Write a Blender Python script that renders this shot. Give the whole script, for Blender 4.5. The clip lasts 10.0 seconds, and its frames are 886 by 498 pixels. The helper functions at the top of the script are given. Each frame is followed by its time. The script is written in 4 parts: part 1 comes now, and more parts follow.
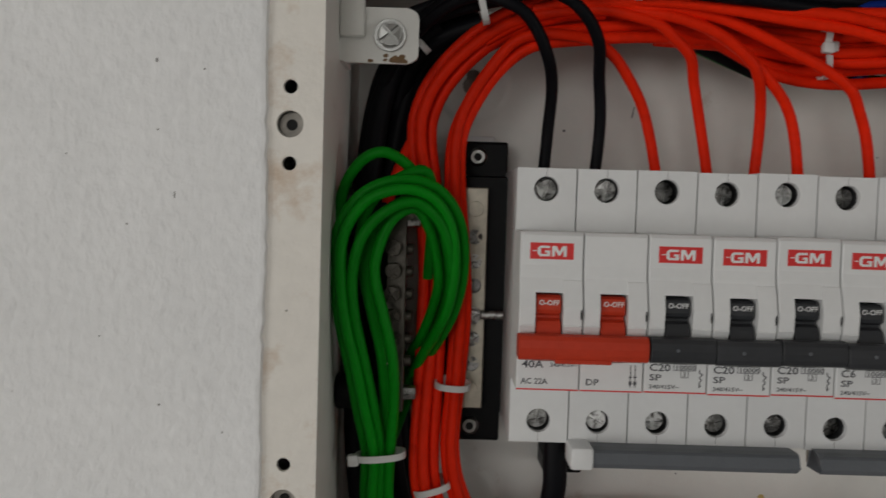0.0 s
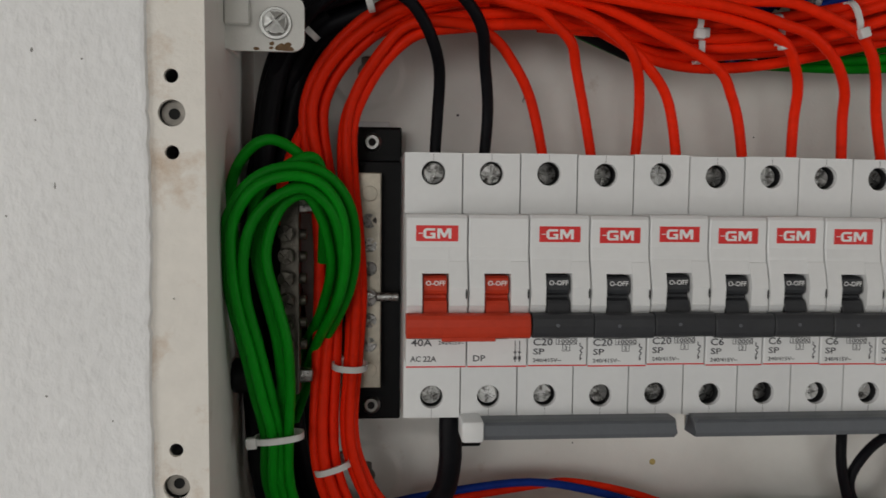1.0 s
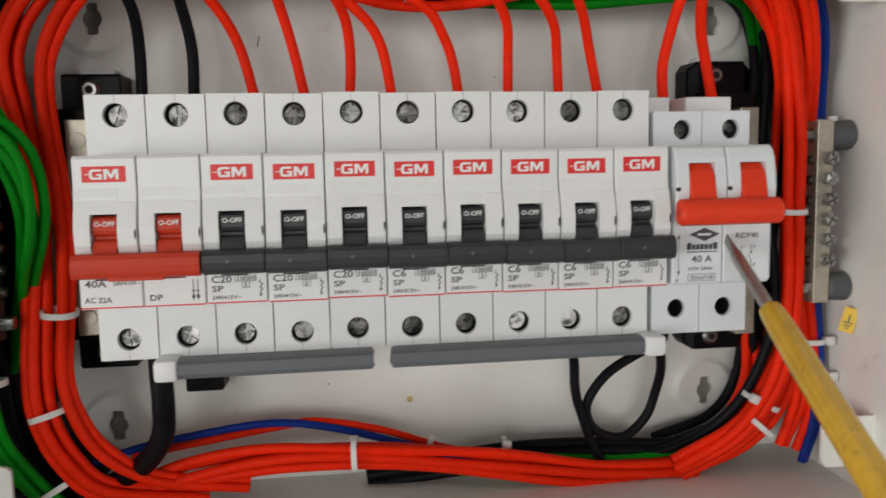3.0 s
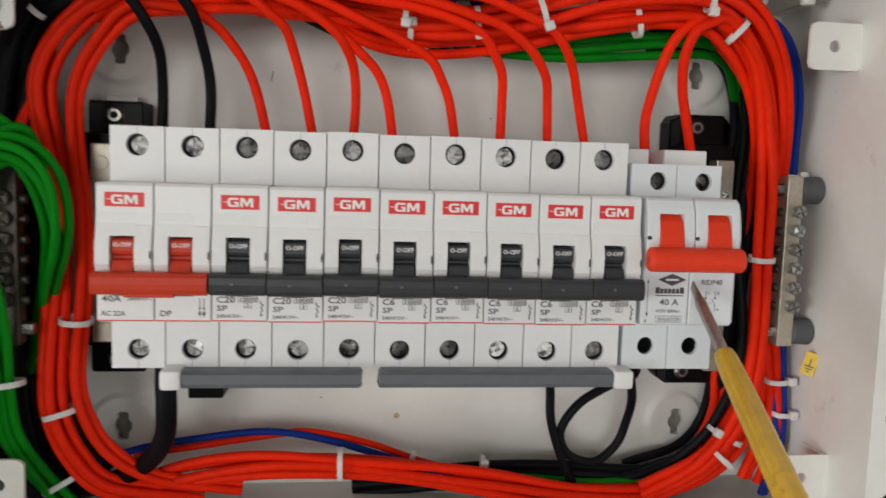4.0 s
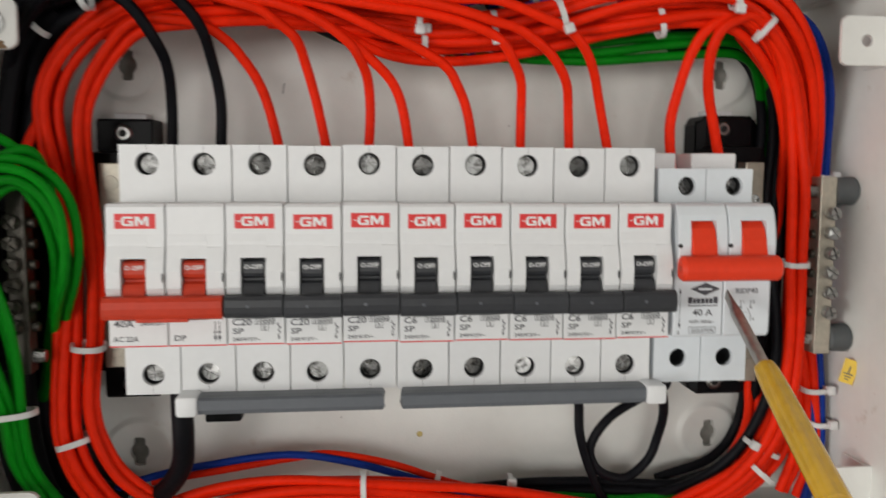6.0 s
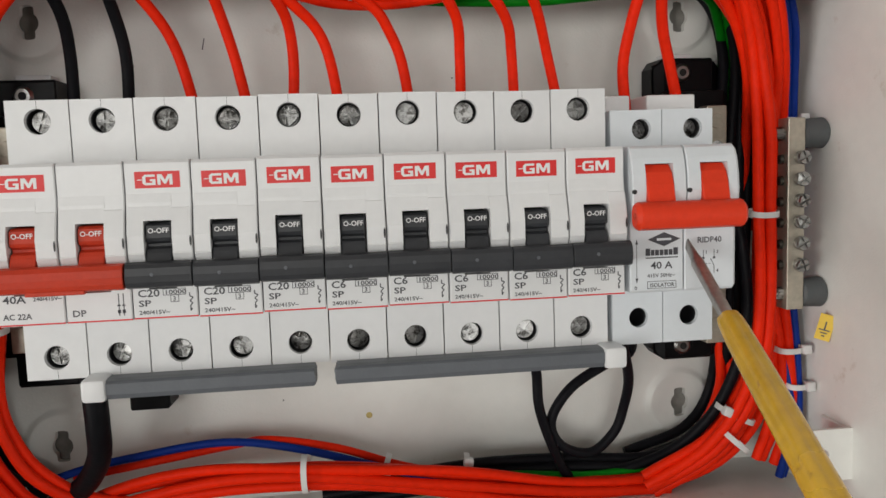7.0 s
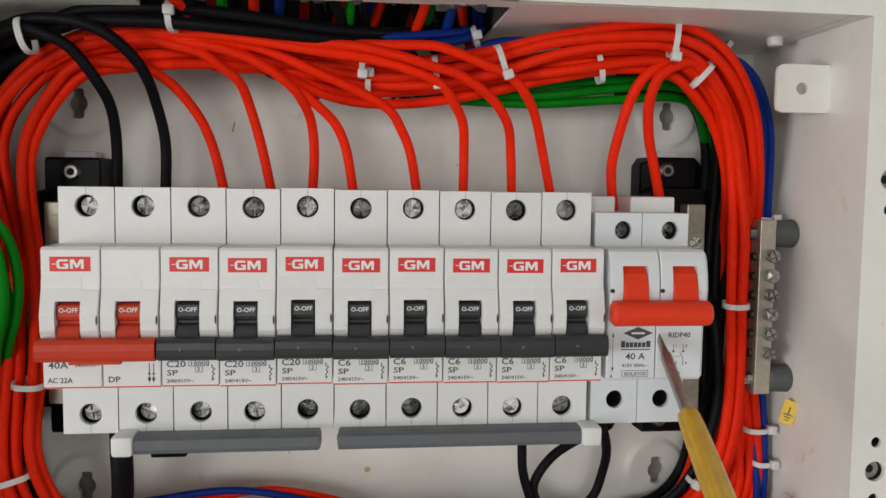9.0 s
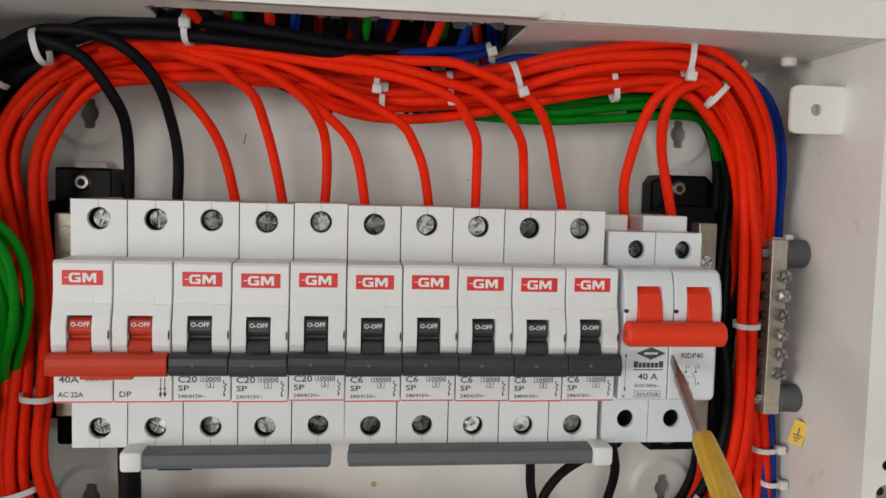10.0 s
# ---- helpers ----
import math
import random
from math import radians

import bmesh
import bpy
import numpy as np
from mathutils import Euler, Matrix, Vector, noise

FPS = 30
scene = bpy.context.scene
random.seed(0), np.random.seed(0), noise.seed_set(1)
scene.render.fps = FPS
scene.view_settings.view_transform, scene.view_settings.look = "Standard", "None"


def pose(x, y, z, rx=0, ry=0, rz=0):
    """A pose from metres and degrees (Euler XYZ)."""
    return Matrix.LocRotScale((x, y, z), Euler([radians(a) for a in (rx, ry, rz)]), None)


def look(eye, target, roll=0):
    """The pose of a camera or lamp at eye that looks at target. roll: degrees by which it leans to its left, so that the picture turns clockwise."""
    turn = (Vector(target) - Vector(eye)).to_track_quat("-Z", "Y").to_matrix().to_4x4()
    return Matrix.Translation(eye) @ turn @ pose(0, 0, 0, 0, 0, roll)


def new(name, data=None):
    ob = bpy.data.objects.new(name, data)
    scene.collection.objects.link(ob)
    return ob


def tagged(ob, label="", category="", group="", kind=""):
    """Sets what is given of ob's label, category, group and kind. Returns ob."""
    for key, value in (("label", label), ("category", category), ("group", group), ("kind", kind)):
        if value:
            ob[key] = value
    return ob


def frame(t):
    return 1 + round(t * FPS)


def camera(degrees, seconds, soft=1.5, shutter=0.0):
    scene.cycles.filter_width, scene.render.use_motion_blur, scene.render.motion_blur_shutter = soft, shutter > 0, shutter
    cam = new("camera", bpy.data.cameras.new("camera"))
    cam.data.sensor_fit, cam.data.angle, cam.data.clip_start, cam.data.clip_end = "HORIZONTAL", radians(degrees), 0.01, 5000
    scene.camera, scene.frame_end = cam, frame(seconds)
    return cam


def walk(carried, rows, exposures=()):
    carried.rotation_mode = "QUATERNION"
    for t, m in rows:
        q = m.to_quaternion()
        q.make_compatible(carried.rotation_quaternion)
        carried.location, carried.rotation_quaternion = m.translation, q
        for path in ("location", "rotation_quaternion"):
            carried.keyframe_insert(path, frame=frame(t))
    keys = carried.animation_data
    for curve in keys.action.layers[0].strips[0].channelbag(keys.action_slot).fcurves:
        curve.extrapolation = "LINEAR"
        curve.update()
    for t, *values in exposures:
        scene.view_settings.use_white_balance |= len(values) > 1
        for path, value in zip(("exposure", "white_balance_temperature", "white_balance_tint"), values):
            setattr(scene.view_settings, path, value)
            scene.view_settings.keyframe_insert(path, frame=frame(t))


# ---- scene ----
cam = camera(57.5, 10.0, shutter=0.5)
PATH = [
    (0, (-0.022, -0.225, 1.529), (-0.017, 1.773, 1.424), 1.7),
    (0.5, (-0.018, -0.226, 1.532), (0.096, 1.768, 1.419), 1.5),
    (1, (-0.009, -0.232, 1.53), (0.16, 1.756, 1.384), 0.6),
    (1.5, (-0.003, -0.235, 1.531), (0.188, 1.751, 1.381), 0.6),
    (2, (0.02, -0.246, 1.532), (0.23, 1.737, 1.379), 0.4),
    (2.5, (0.053, -0.25, 1.527), (0.239, 1.733, 1.353), -1.2),
    (2.7, (0.065, -0.244, 1.518), (0.304, 1.729, 1.293), -2.2),
    (3.8, (0.08, -0.26, 1.532), (0.377, 1.705, 1.313), 2.5),
    (4, (0.078, -0.267, 1.531), (0.325, 1.707, 1.328), 1.8),
    (4.5, (0.072, -0.275, 1.535), (0.278, 1.707, 1.367), 1.7),
    (5, (0.067, -0.271, 1.536), (0.244, 1.714, 1.365), 1.4),
    (5.5, (0.067, -0.265, 1.536), (0.255, 1.719, 1.363), 1.0),
    (6, (0.076, -0.256, 1.533), (0.293, 1.723, 1.342), 0.2),
    (6.2, (0.081, -0.251, 1.529), (0.358, 1.718, 1.319), -0.7),
    (7.3, (0.096, -0.232, 1.518), (0.34, 1.742, 1.313), -2.1),
    (7.5, (0.095, -0.236, 1.522), (0.347, 1.737, 1.312), -1.2),
    (8, (0.095, -0.246, 1.536), (0.357, 1.732, 1.389), 1.4),
    (8.5, (0.096, -0.258, 1.541), (0.343, 1.722, 1.405), 1.2),
    (9, (0.096, -0.261, 1.543), (0.32, 1.72, 1.388), 0.7),
    (9.5, (0.094, -0.256, 1.543), (0.311, 1.728, 1.408), 0.9),
    (10, (0.09, -0.259, 1.547), (0.325, 1.722, 1.404), 1.5),
]
EXPOSURES = [(0.0, -0.92), (0.5, -0.84), (1.0, -0.67), (2.0, -0.38), (2.5, -0.18), (4.0, -0.08), (4.5, -0.12), (6.0, 0.0), (7.5, -0.11), (8.5, -0.12), (10.0, -0.1)]
walk(cam, [(t, look(eye, target, roll)) for t, eye, target, roll in PATH], EXPOSURES)

# ---------------------------------------------------------------- light
world = bpy.data.worlds.new("sky")
scene.world = world
world.use_nodes = True
sky = world.node_tree.nodes.new("ShaderNodeTexSky")
sky.sky_type, sky.sun_disc = 'NISHITA', False
sky.sun_elevation, sky.sun_rotation = radians(45), radians(200)
world.node_tree.links.new(sky.outputs[0], world.node_tree.nodes["Background"].inputs[0])
world.node_tree.nodes["Background"].inputs[1].default_value = 0.08


def area_light(name, eye, target, sx, sy, watts, colour):
    data = bpy.data.lights.new(name, 'AREA')
    data.shape, data.size, data.size_y, data.energy, data.color = 'RECTANGLE', sx, sy, watts, colour
    ob = new(name, data)
    ob.matrix_world = look(eye, target)
    return ob


# added area lights, no source seen: left key, right and rear fill
area_light("added_key_west", (-2.78, -1.95, 1.15), (0.1, 0, 1.5), 1.1, 1.1, 47, (1.0, 0.985, 0.945))
area_light("added_fill_east", (2.78, -1.95, 1.15), (0.1, 0, 1.5), 1.1, 1.1, 18, (1.0, 0.99, 0.96))
area_light("added_fill_south", (-0.9, -3.38, 1.75), (0.1, 0, 1.5), 1.3, 1.0, 29, (1.0, 0.99, 0.96))


# ---------------------------------------------------------------- materials
def material(name, colour, rough=0.5, metal=0.0, vary=0.06, scale=300.0, bump=0.0, bump_scale=900.0, spread=0.0,
             stain=None, stain_scale=40.0, stain_from=0.6, stain_to=0.75, spec=0.5, trans=0.0, coat=0.0, stretch=1.0):
    """Grain at two scales, an optional stain colour, a spread of tone from piece to piece."""
    m = bpy.data.materials.new(name)
    m.use_nodes = True
    nt = m.node_tree
    n, l = nt.nodes, nt.links
    bsdf = n["Principled BSDF"]
    bsdf.inputs["Metallic"].default_value = metal
    bsdf.inputs["Specular IOR Level"].default_value = spec
    bsdf.inputs["Transmission Weight"].default_value = trans
    bsdf.inputs["Coat Weight"].default_value = coat
    geo = n.new("ShaderNodeNewGeometry")
    big = n.new("ShaderNodeTexNoise")
    big.inputs["Scale"].default_value, big.inputs["Detail"].default_value = scale * 0.12, 5.0
    fine = n.new("ShaderNodeTexNoise")
    fine.inputs["Scale"].default_value, fine.inputs["Detail"].default_value = scale, 4.0
    for tex in (big, fine):
        l.new(geo.outputs["Position"], tex.inputs["Vector"])
    add = n.new("ShaderNodeMath")
    add.operation = 'ADD'
    l.new(big.outputs["Fac"], add.inputs[0])
    l.new(fine.outputs["Fac"], add.inputs[1])
    tone = n.new("ShaderNodeMapRange")
    tone.inputs["From Min"].default_value, tone.inputs["From Max"].default_value = 0.6, 1.4
    tone.inputs["To Min"].default_value, tone.inputs["To Max"].default_value = 1 - vary, 1 + vary
    l.new(add.outputs[0], tone.inputs["Value"])
    value = tone.outputs[0]
    if spread:
        info = n.new("ShaderNodeObjectInfo")
        piece = n.new("ShaderNodeMapRange")
        piece.inputs["To Min"].default_value, piece.inputs["To Max"].default_value = 1 - spread, 1 + spread
        l.new(info.outputs["Random"], piece.inputs["Value"])
        mul = n.new("ShaderNodeMath")
        mul.operation = 'MULTIPLY'
        l.new(value, mul.inputs[0])
        l.new(piece.outputs[0], mul.inputs[1])
        value = mul.outputs[0]
    hsv = n.new("ShaderNodeHueSaturation")
    hsv.inputs["Color"].default_value = (*colour, 1)
    l.new(value, hsv.inputs["Value"])
    out = hsv.outputs[0]
    if stain:
        spot = n.new("ShaderNodeTexNoise")
        spot.inputs["Scale"].default_value, spot.inputs["Detail"].default_value = stain_scale, 9.0
        spot.inputs["Roughness"].default_value = 0.65
        l.new(geo.outputs["Position"], spot.inputs["Vector"])
        cut = n.new("ShaderNodeMapRange")
        cut.inputs["From Min"].default_value, cut.inputs["From Max"].default_value = stain_from, stain_to
        l.new(spot.outputs["Fac"], cut.inputs["Value"])
        mix = n.new("ShaderNodeMix")
        mix.data_type = 'RGBA'
        mix.inputs["B"].default_value = (*stain, 1)
        for sock in mix.inputs:
            if sock.name == "A" and sock.type == 'RGBA':
                l.new(out, sock)
            if sock.name == "B" and sock.type == 'RGBA':
                sock.default_value = (*stain, 1)
            if sock.name == "Factor" and sock.type == 'VALUE':
                l.new(cut.outputs[0], sock)
        out = next(s for s in mix.outputs if s.type == 'RGBA')
    l.new(out, bsdf.inputs["Base Color"])
    gloss = n.new("ShaderNodeMapRange")
    gloss.inputs["To Min"].default_value, gloss.inputs["To Max"].default_value = rough - 0.08, rough + 0.08
    l.new(big.outputs["Fac"], gloss.inputs["Value"])
    l.new(gloss.outputs[0], bsdf.inputs["Roughness"])
    if bump:
        relief = n.new("ShaderNodeTexNoise")
        relief.inputs["Scale"].default_value, relief.inputs["Detail"].default_value = bump_scale, 3.0
        squeeze = n.new("ShaderNodeMapping")
        squeeze.inputs["Scale"].default_value = (1, 1, stretch)
        l.new(geo.outputs["Position"], squeeze.inputs["Vector"])
        l.new(squeeze.outputs[0], relief.inputs["Vector"])
        b = n.new("ShaderNodeBump")
        b.inputs["Strength"].default_value, b.inputs["Distance"].default_value = bump, 0.0008
        l.new(relief.outputs["Fac"], b.inputs["Height"])
        l.new(b.outputs[0], bsdf.inputs["Normal"])
    return m


PLASTER = material("white_wall_paint", (0.88, 0.88, 0.885), 0.7, vary=0.06, scale=260, bump=1.0, bump_scale=330, stretch=0.65,
                   stain=(0.38, 0.36, 0.34), stain_scale=190, stain_from=0.735, stain_to=0.77)
BOX = material("cream_powder_coat", (0.78, 0.775, 0.74), 0.42, vary=0.04, scale=160, bump=0.12, bump_scale=1200,
               stain=(0.52, 0.44, 0.36), stain_scale=55, stain_from=0.64, stain_to=0.80)
FLANGE = material("rust_stained_powder_coat", (0.84, 0.80, 0.74), 0.5, vary=0.06, scale=200, bump=0.25, bump_scale=900,
                  stain=(0.50, 0.32, 0.18), stain_scale=60, stain_from=0.52, stain_to=0.80)
WHITE = material("white_moulded_plastic", (0.76, 0.765, 0.77), 0.38, vary=0.025, scale=400, bump=0.06, bump_scale=2500, spread=0.02,
                 stain=(0.55, 0.53, 0.50), stain_scale=160, stain_from=0.72, stain_to=0.85)
COOL = material("cool_white_moulded_plastic", (0.70, 0.735, 0.765), 0.36, vary=0.025, scale=400, bump=0.06, bump_scale=2500,
                stain=(0.50, 0.50, 0.50), stain_scale=160, stain_from=0.72, stain_to=0.85)
RED_SWITCH = material("brick_red_plastic", (0.52, 0.042, 0.016), 0.45, spec=0.3, vary=0.10, scale=500, bump=0.15, bump_scale=1500)
ORANGE_SWITCH = material("orange_red_plastic", (0.76, 0.046, 0.014), 0.42, spec=0.3, vary=0.08, scale=500, bump=0.10, bump_scale=1500)
BLACK_SWITCH = material("charcoal_plastic", (0.030, 0.032, 0.037), 0.45, vary=0.15, scale=500, bump=0.05, bump_scale=1500, spread=0.12)
BAKELITE = material("black_bakelite", (0.004, 0.004, 0.005), 0.45, spec=0.14, vary=0.2, scale=300)
# dark tone that stands for shade inside wells, notches and dimples
RECESS_SHADE = material("dark_recess_shade", (0.022, 0.022, 0.024), 0.5, vary=0.2)
DARK = material("dark_hollow", (0.010, 0.010, 0.010), 0.8)
RED_PVC = material("red_insulation", (0.84, 0.023, 0.003), 0.48, spec=0.10, vary=0.12, scale=350, bump=0.12, bump_scale=700, spread=0.10)
BLACK_PVC = material("black_insulation", (0.005, 0.005, 0.007), 0.5, spec=0.12, vary=0.25, scale=350, bump=0.2, bump_scale=600, spread=0.2)
GREEN_PVC = material("green_insulation", (0.002, 0.21, 0.007), 0.48, spec=0.12, vary=0.10, scale=350, bump=0.12, bump_scale=700, spread=0.12)
BLUE_PVC = material("blue_insulation", (0.004, 0.028, 0.23), 0.5, spec=0.15, vary=0.12, scale=350, bump=0.12, bump_scale=700, spread=0.12)
TIE = material("milky_nylon", (0.74, 0.74, 0.73), 0.4, vary=0.05, trans=0.12)
STEEL = material("zinc_plated_steel", (0.40, 0.40, 0.395), 0.30, metal=1.0, vary=0.2, scale=900, bump=0.25, bump_scale=2500, spread=0.4,
                 stain=(0.07, 0.065, 0.06), stain_scale=420, stain_from=0.48, stain_to=0.62)
BRASS = material("nickel_plated_brass", (0.45, 0.415, 0.345), 0.4, metal=0.65, vary=0.22, scale=500, bump=0.06, bump_scale=1500)
# brass with shade put into its colour, for the hidden bar and studs
SHADED_BRASS = material("shaded_brass", (0.085, 0.078, 0.066), 0.45, metal=0.85, vary=0.25, scale=500, bump=0.25, bump_scale=1500)
GREY = material("grey_pvc", (0.115, 0.125, 0.14), 0.45, vary=0.08, scale=300, bump=0.1, bump_scale=900)
DARKGREY = material("dark_grey_rubber", (0.075, 0.082, 0.085), 0.55, vary=0.1)
LOGO_RED = material("printed_red", (0.70, 0.03, 0.03), 0.45, vary=0.04)
INK = material("printed_dark_grey", (0.06, 0.06, 0.07), 0.5, vary=0.1)
PALE = material("printed_white", (0.80, 0.80, 0.80), 0.5, vary=0.03)
YELLOW = material("amber_acetate", (0.72, 0.43, 0.03), 0.25, vary=0.18, scale=260, bump=0.15, bump_scale=500, trans=0.25, coat=0.3,
                  stain=(0.30, 0.10, 0.03), stain_scale=110, stain_from=0.62, stain_to=0.75)
WORN = material("worn_blade_steel", (0.42, 0.40, 0.37), 0.38, metal=1.0, vary=0.25, scale=500, bump=0.3, bump_scale=900,
                stain=(0.22, 0.14, 0.09), stain_scale=120, stain_from=0.58, stain_to=0.72)
STICKER = material("yellow_sticker", (0.75, 0.50, 0.04), 0.5, vary=0.05)
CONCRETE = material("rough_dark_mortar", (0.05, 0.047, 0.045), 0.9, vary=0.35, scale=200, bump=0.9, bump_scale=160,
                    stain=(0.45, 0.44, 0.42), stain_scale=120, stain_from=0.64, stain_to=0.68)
ROOM = material("beige_room_paint", (0.50, 0.48, 0.45), 0.8, vary=0.05, scale=30)
SOCKET = material("grey_hinge_socket", (0.40, 0.37, 0.33), 0.5, vary=0.25, scale=500)
MASONRY = material("grey_masonry_behind", (0.22, 0.21, 0.19), 0.8, vary=0.3, scale=300)
CLEAN = material("bright_zinc", (0.36, 0.36, 0.35), 0.36, metal=1.0, vary=0.1, scale=600, bump=0.1, bump_scale=1500)
FLECK = material("dull_yellow_paint", (0.60, 0.47, 0.17), 0.6, vary=0.3, scale=1500)
SPECK = material("grey_grit", (0.30, 0.29, 0.28), 0.8, vary=0.2)
RUST = material("brown_rust", (0.20, 0.12, 0.06), 0.85, vary=0.4, scale=900, bump=0.6, bump_scale=1500)
FLOOR = material("grey_floor_tile", (0.35, 0.34, 0.33), 0.35, vary=0.08, scale=20)


# ---------------------------------------------------------------- shapes; millimetres from the row's left edge, z from 1.5 m
def V(x, y, z):
    return Vector((x / 1000, y / 1000, 1.5 + z / 1000))


def part(name, bm, mat, parent=None, label="", smooth=False):
    me = bpy.data.meshes.new(name)
    bmesh.ops.recalc_face_normals(bm, faces=bm.faces)
    bm.to_mesh(me)
    bm.free()
    me.materials.append(mat)
    if smooth:
        me.shade_smooth()
        me.set_sharp_from_angle(angle=radians(35))
    ob = new(name, me)
    if parent:
        ob.parent = parent
    if label:
        tagged(ob, label)
    return ob


def thing(name, label, category, group="", kind="", at=(0, 0, 0)):
    ob = new(name)
    ob.location = V(*at)
    ob.empty_display_size = 0.005
    return tagged(ob, label, category, group, kind)


def L(x, y, z):
    return Vector((x / 1000, y / 1000, z / 1000))


def box(bm, x0, x1, y0, y1, z0, z1, bevel=0.0, world=False):
    f = V if world else L
    vs = [bm.verts.new(f(x, y, z)) for x in (x0, x1) for y in (y0, y1) for z in (z0, z1)]
    fs = [bm.faces.new([vs[i] for i in q]) for q in ((0, 1, 3, 2), (4, 6, 7, 5), (0, 4, 5, 1), (2, 3, 7, 6), (0, 2, 6, 4), (1, 5, 7, 3))]
    if bevel:
        edges = {e for face in fs for e in face.edges}
        bmesh.ops.bevel(bm, geom=list(edges), offset=bevel / 1000, segments=2, affect='EDGES', profile=0.5)
    return bm


def prism(bm, profile, x0, x1, c0=0.0, c1=0.0):
    """Extrudes a (y, z) outline along x, with its two ends drawn in by c0 and c1."""
    k = len(profile)
    area = sum(profile[i][0] * profile[(i + 1) % k][1] - profile[(i + 1) % k][0] * profile[i][1] for i in range(k))
    turn = 1 if area > 0 else -1

    def inset(c):
        res = []
        for i in range(k):
            a, p, b = (Vector(profile[j % k]) for j in (i - 1, i, i + 1))
            n1 = Vector((-(p - a).y, (p - a).x)).normalized() * turn
            n2 = Vector((-(b - p).y, (b - p).x)).normalized() * turn
            s = (n1 + n2)
            s = s / max(0.5, s.dot(n1)) if s.length > 1e-6 else n1
            res.append(p + s * c)
        return res
    rings = []
    stops = ([(x0, c0), (x0 + c0, 0)] if c0 else [(x0, 0)]) + ([(x1 - c1, 0), (x1, c1)] if c1 else [(x1, 0)])
    for x, c in stops:
        rings.append([bm.verts.new(L(x, q[0], q[1])) for q in (inset(c) if c else [Vector(p) for p in profile])])
    for a, b in zip(rings, rings[1:]):
        for i in range(k):
            bm.faces.new((a[i], a[(i + 1) % k], b[(i + 1) % k], b[i]))
    bm.faces.new(rings[0][::-1])
    bm.faces.new(rings[-1])
    return bm


def cyl(bm, p, axis, r0, r1, length, n=20, bevel=0.0):
    """A cylinder or cone from p along axis, in local millimetres."""
    d = Vector(axis).normalized()
    q = d.to_track_quat('Z', 'Y').to_matrix()
    rings = [(0, r0 - bevel), (bevel, r0), (length - bevel, r1), (length, r1 - bevel)] if bevel else [(0, r0), (length, r1)]
    prev = None
    for h, r in rings:
        ring = [bm.verts.new((Vector(p) + q @ Vector((r * math.cos(6.2832 * i / n), r * math.sin(6.2832 * i / n), h))) / 1000) for i in range(n)]
        if prev:
            for i in range(n):
                bm.faces.new((prev[i], prev[(i + 1) % n], ring[(i + 1) % n], ring[i]))
        else:
            bm.faces.new(ring[::-1])
        prev = ring
    bm.faces.new(prev)
    return bm


def plate_with_hole(bm, x0, x1, z0, z1, y, cx, cz, r, depth, n=28, rz=None, floor=True):
    """A flat face at y, pierced by a round well."""
    rz = rz or r
    angles = [2 * math.pi * i / n for i in range(n)] + [math.atan2(z - cz, x - cx) % (2 * math.pi) for x in (x0, x1) for z in (z0, z1)]
    outer, inner, deep = [], [], []
    for a in sorted(angles):
        c, s = math.cos(a), math.sin(a)
        k = min(((x1 if c > 0 else x0) - cx) / c if abs(c) > 1e-6 else 1e9, ((z1 if s > 0 else z0) - cz) / s if abs(s) > 1e-6 else 1e9)
        outer.append(bm.verts.new(L(cx + k * c, y, cz + k * s)))
        inner.append(bm.verts.new(L(cx + r * c, y, cz + rz * s)))
        deep.append(bm.verts.new(L(cx + r * 0.96 * c, y + depth, cz + rz * 0.96 * s)))
    m = len(outer)
    for i in range(m):
        j = (i + 1) % m
        bm.faces.new((outer[i], outer[j], inner[j], inner[i]))
        bm.faces.new((inner[i], inner[j], deep[j], deep[i]))
    if floor:
        bm.faces.new(deep)


def shoulder(bm, x0, x1, z0, z1, y0, y1, cx, cz, r, depth):
    """A terminal block with a screw well in its front."""
    plate_with_hole(bm, x0, x1, z0, z1, y0, cx, cz, r, 1.6, floor=False)
    a = [bm.verts.new(L(x, y, z)) for y in (y0, y1) for x, z in ((x0, z0), (x1, z0), (x1, z1), (x0, z1))]
    for i in range(4):
        bm.faces.new((a[i], a[(i + 1) % 4], a[4 + (i + 1) % 4], a[4 + i]))
    bm.faces.new(a[4:])


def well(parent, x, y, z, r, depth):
    """The clamp tube that lines a screw well, coloured dark for the shade inside."""
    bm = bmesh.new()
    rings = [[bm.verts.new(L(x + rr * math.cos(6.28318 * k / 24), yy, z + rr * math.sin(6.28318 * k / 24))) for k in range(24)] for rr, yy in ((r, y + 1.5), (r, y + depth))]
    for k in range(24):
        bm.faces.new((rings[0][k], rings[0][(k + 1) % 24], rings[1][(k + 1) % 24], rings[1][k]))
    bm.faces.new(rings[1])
    return part("well", bm, RECESS_SHADE, parent)


FONT_CACHE = {}


def text_mesh(words, size):
    """A flat mesh of the words, with Blender's own font."""
    if (words, size) not in FONT_CACHE:
        cu = bpy.data.curves.new("words", 'FONT')
        cu.body, cu.size, cu.align_x, cu.resolution_u, cu.offset = words, size / 1000, 'LEFT', 2, size * 1.6e-5
        ob = new("words", cu)
        bpy.context.view_layer.update()
        FONT_CACHE[(words, size)] = bpy.data.meshes.new_from_object(ob.evaluated_get(bpy.context.evaluated_depsgraph_get()))
        bpy.data.objects.remove(ob)
    return FONT_CACHE[(words, size)]


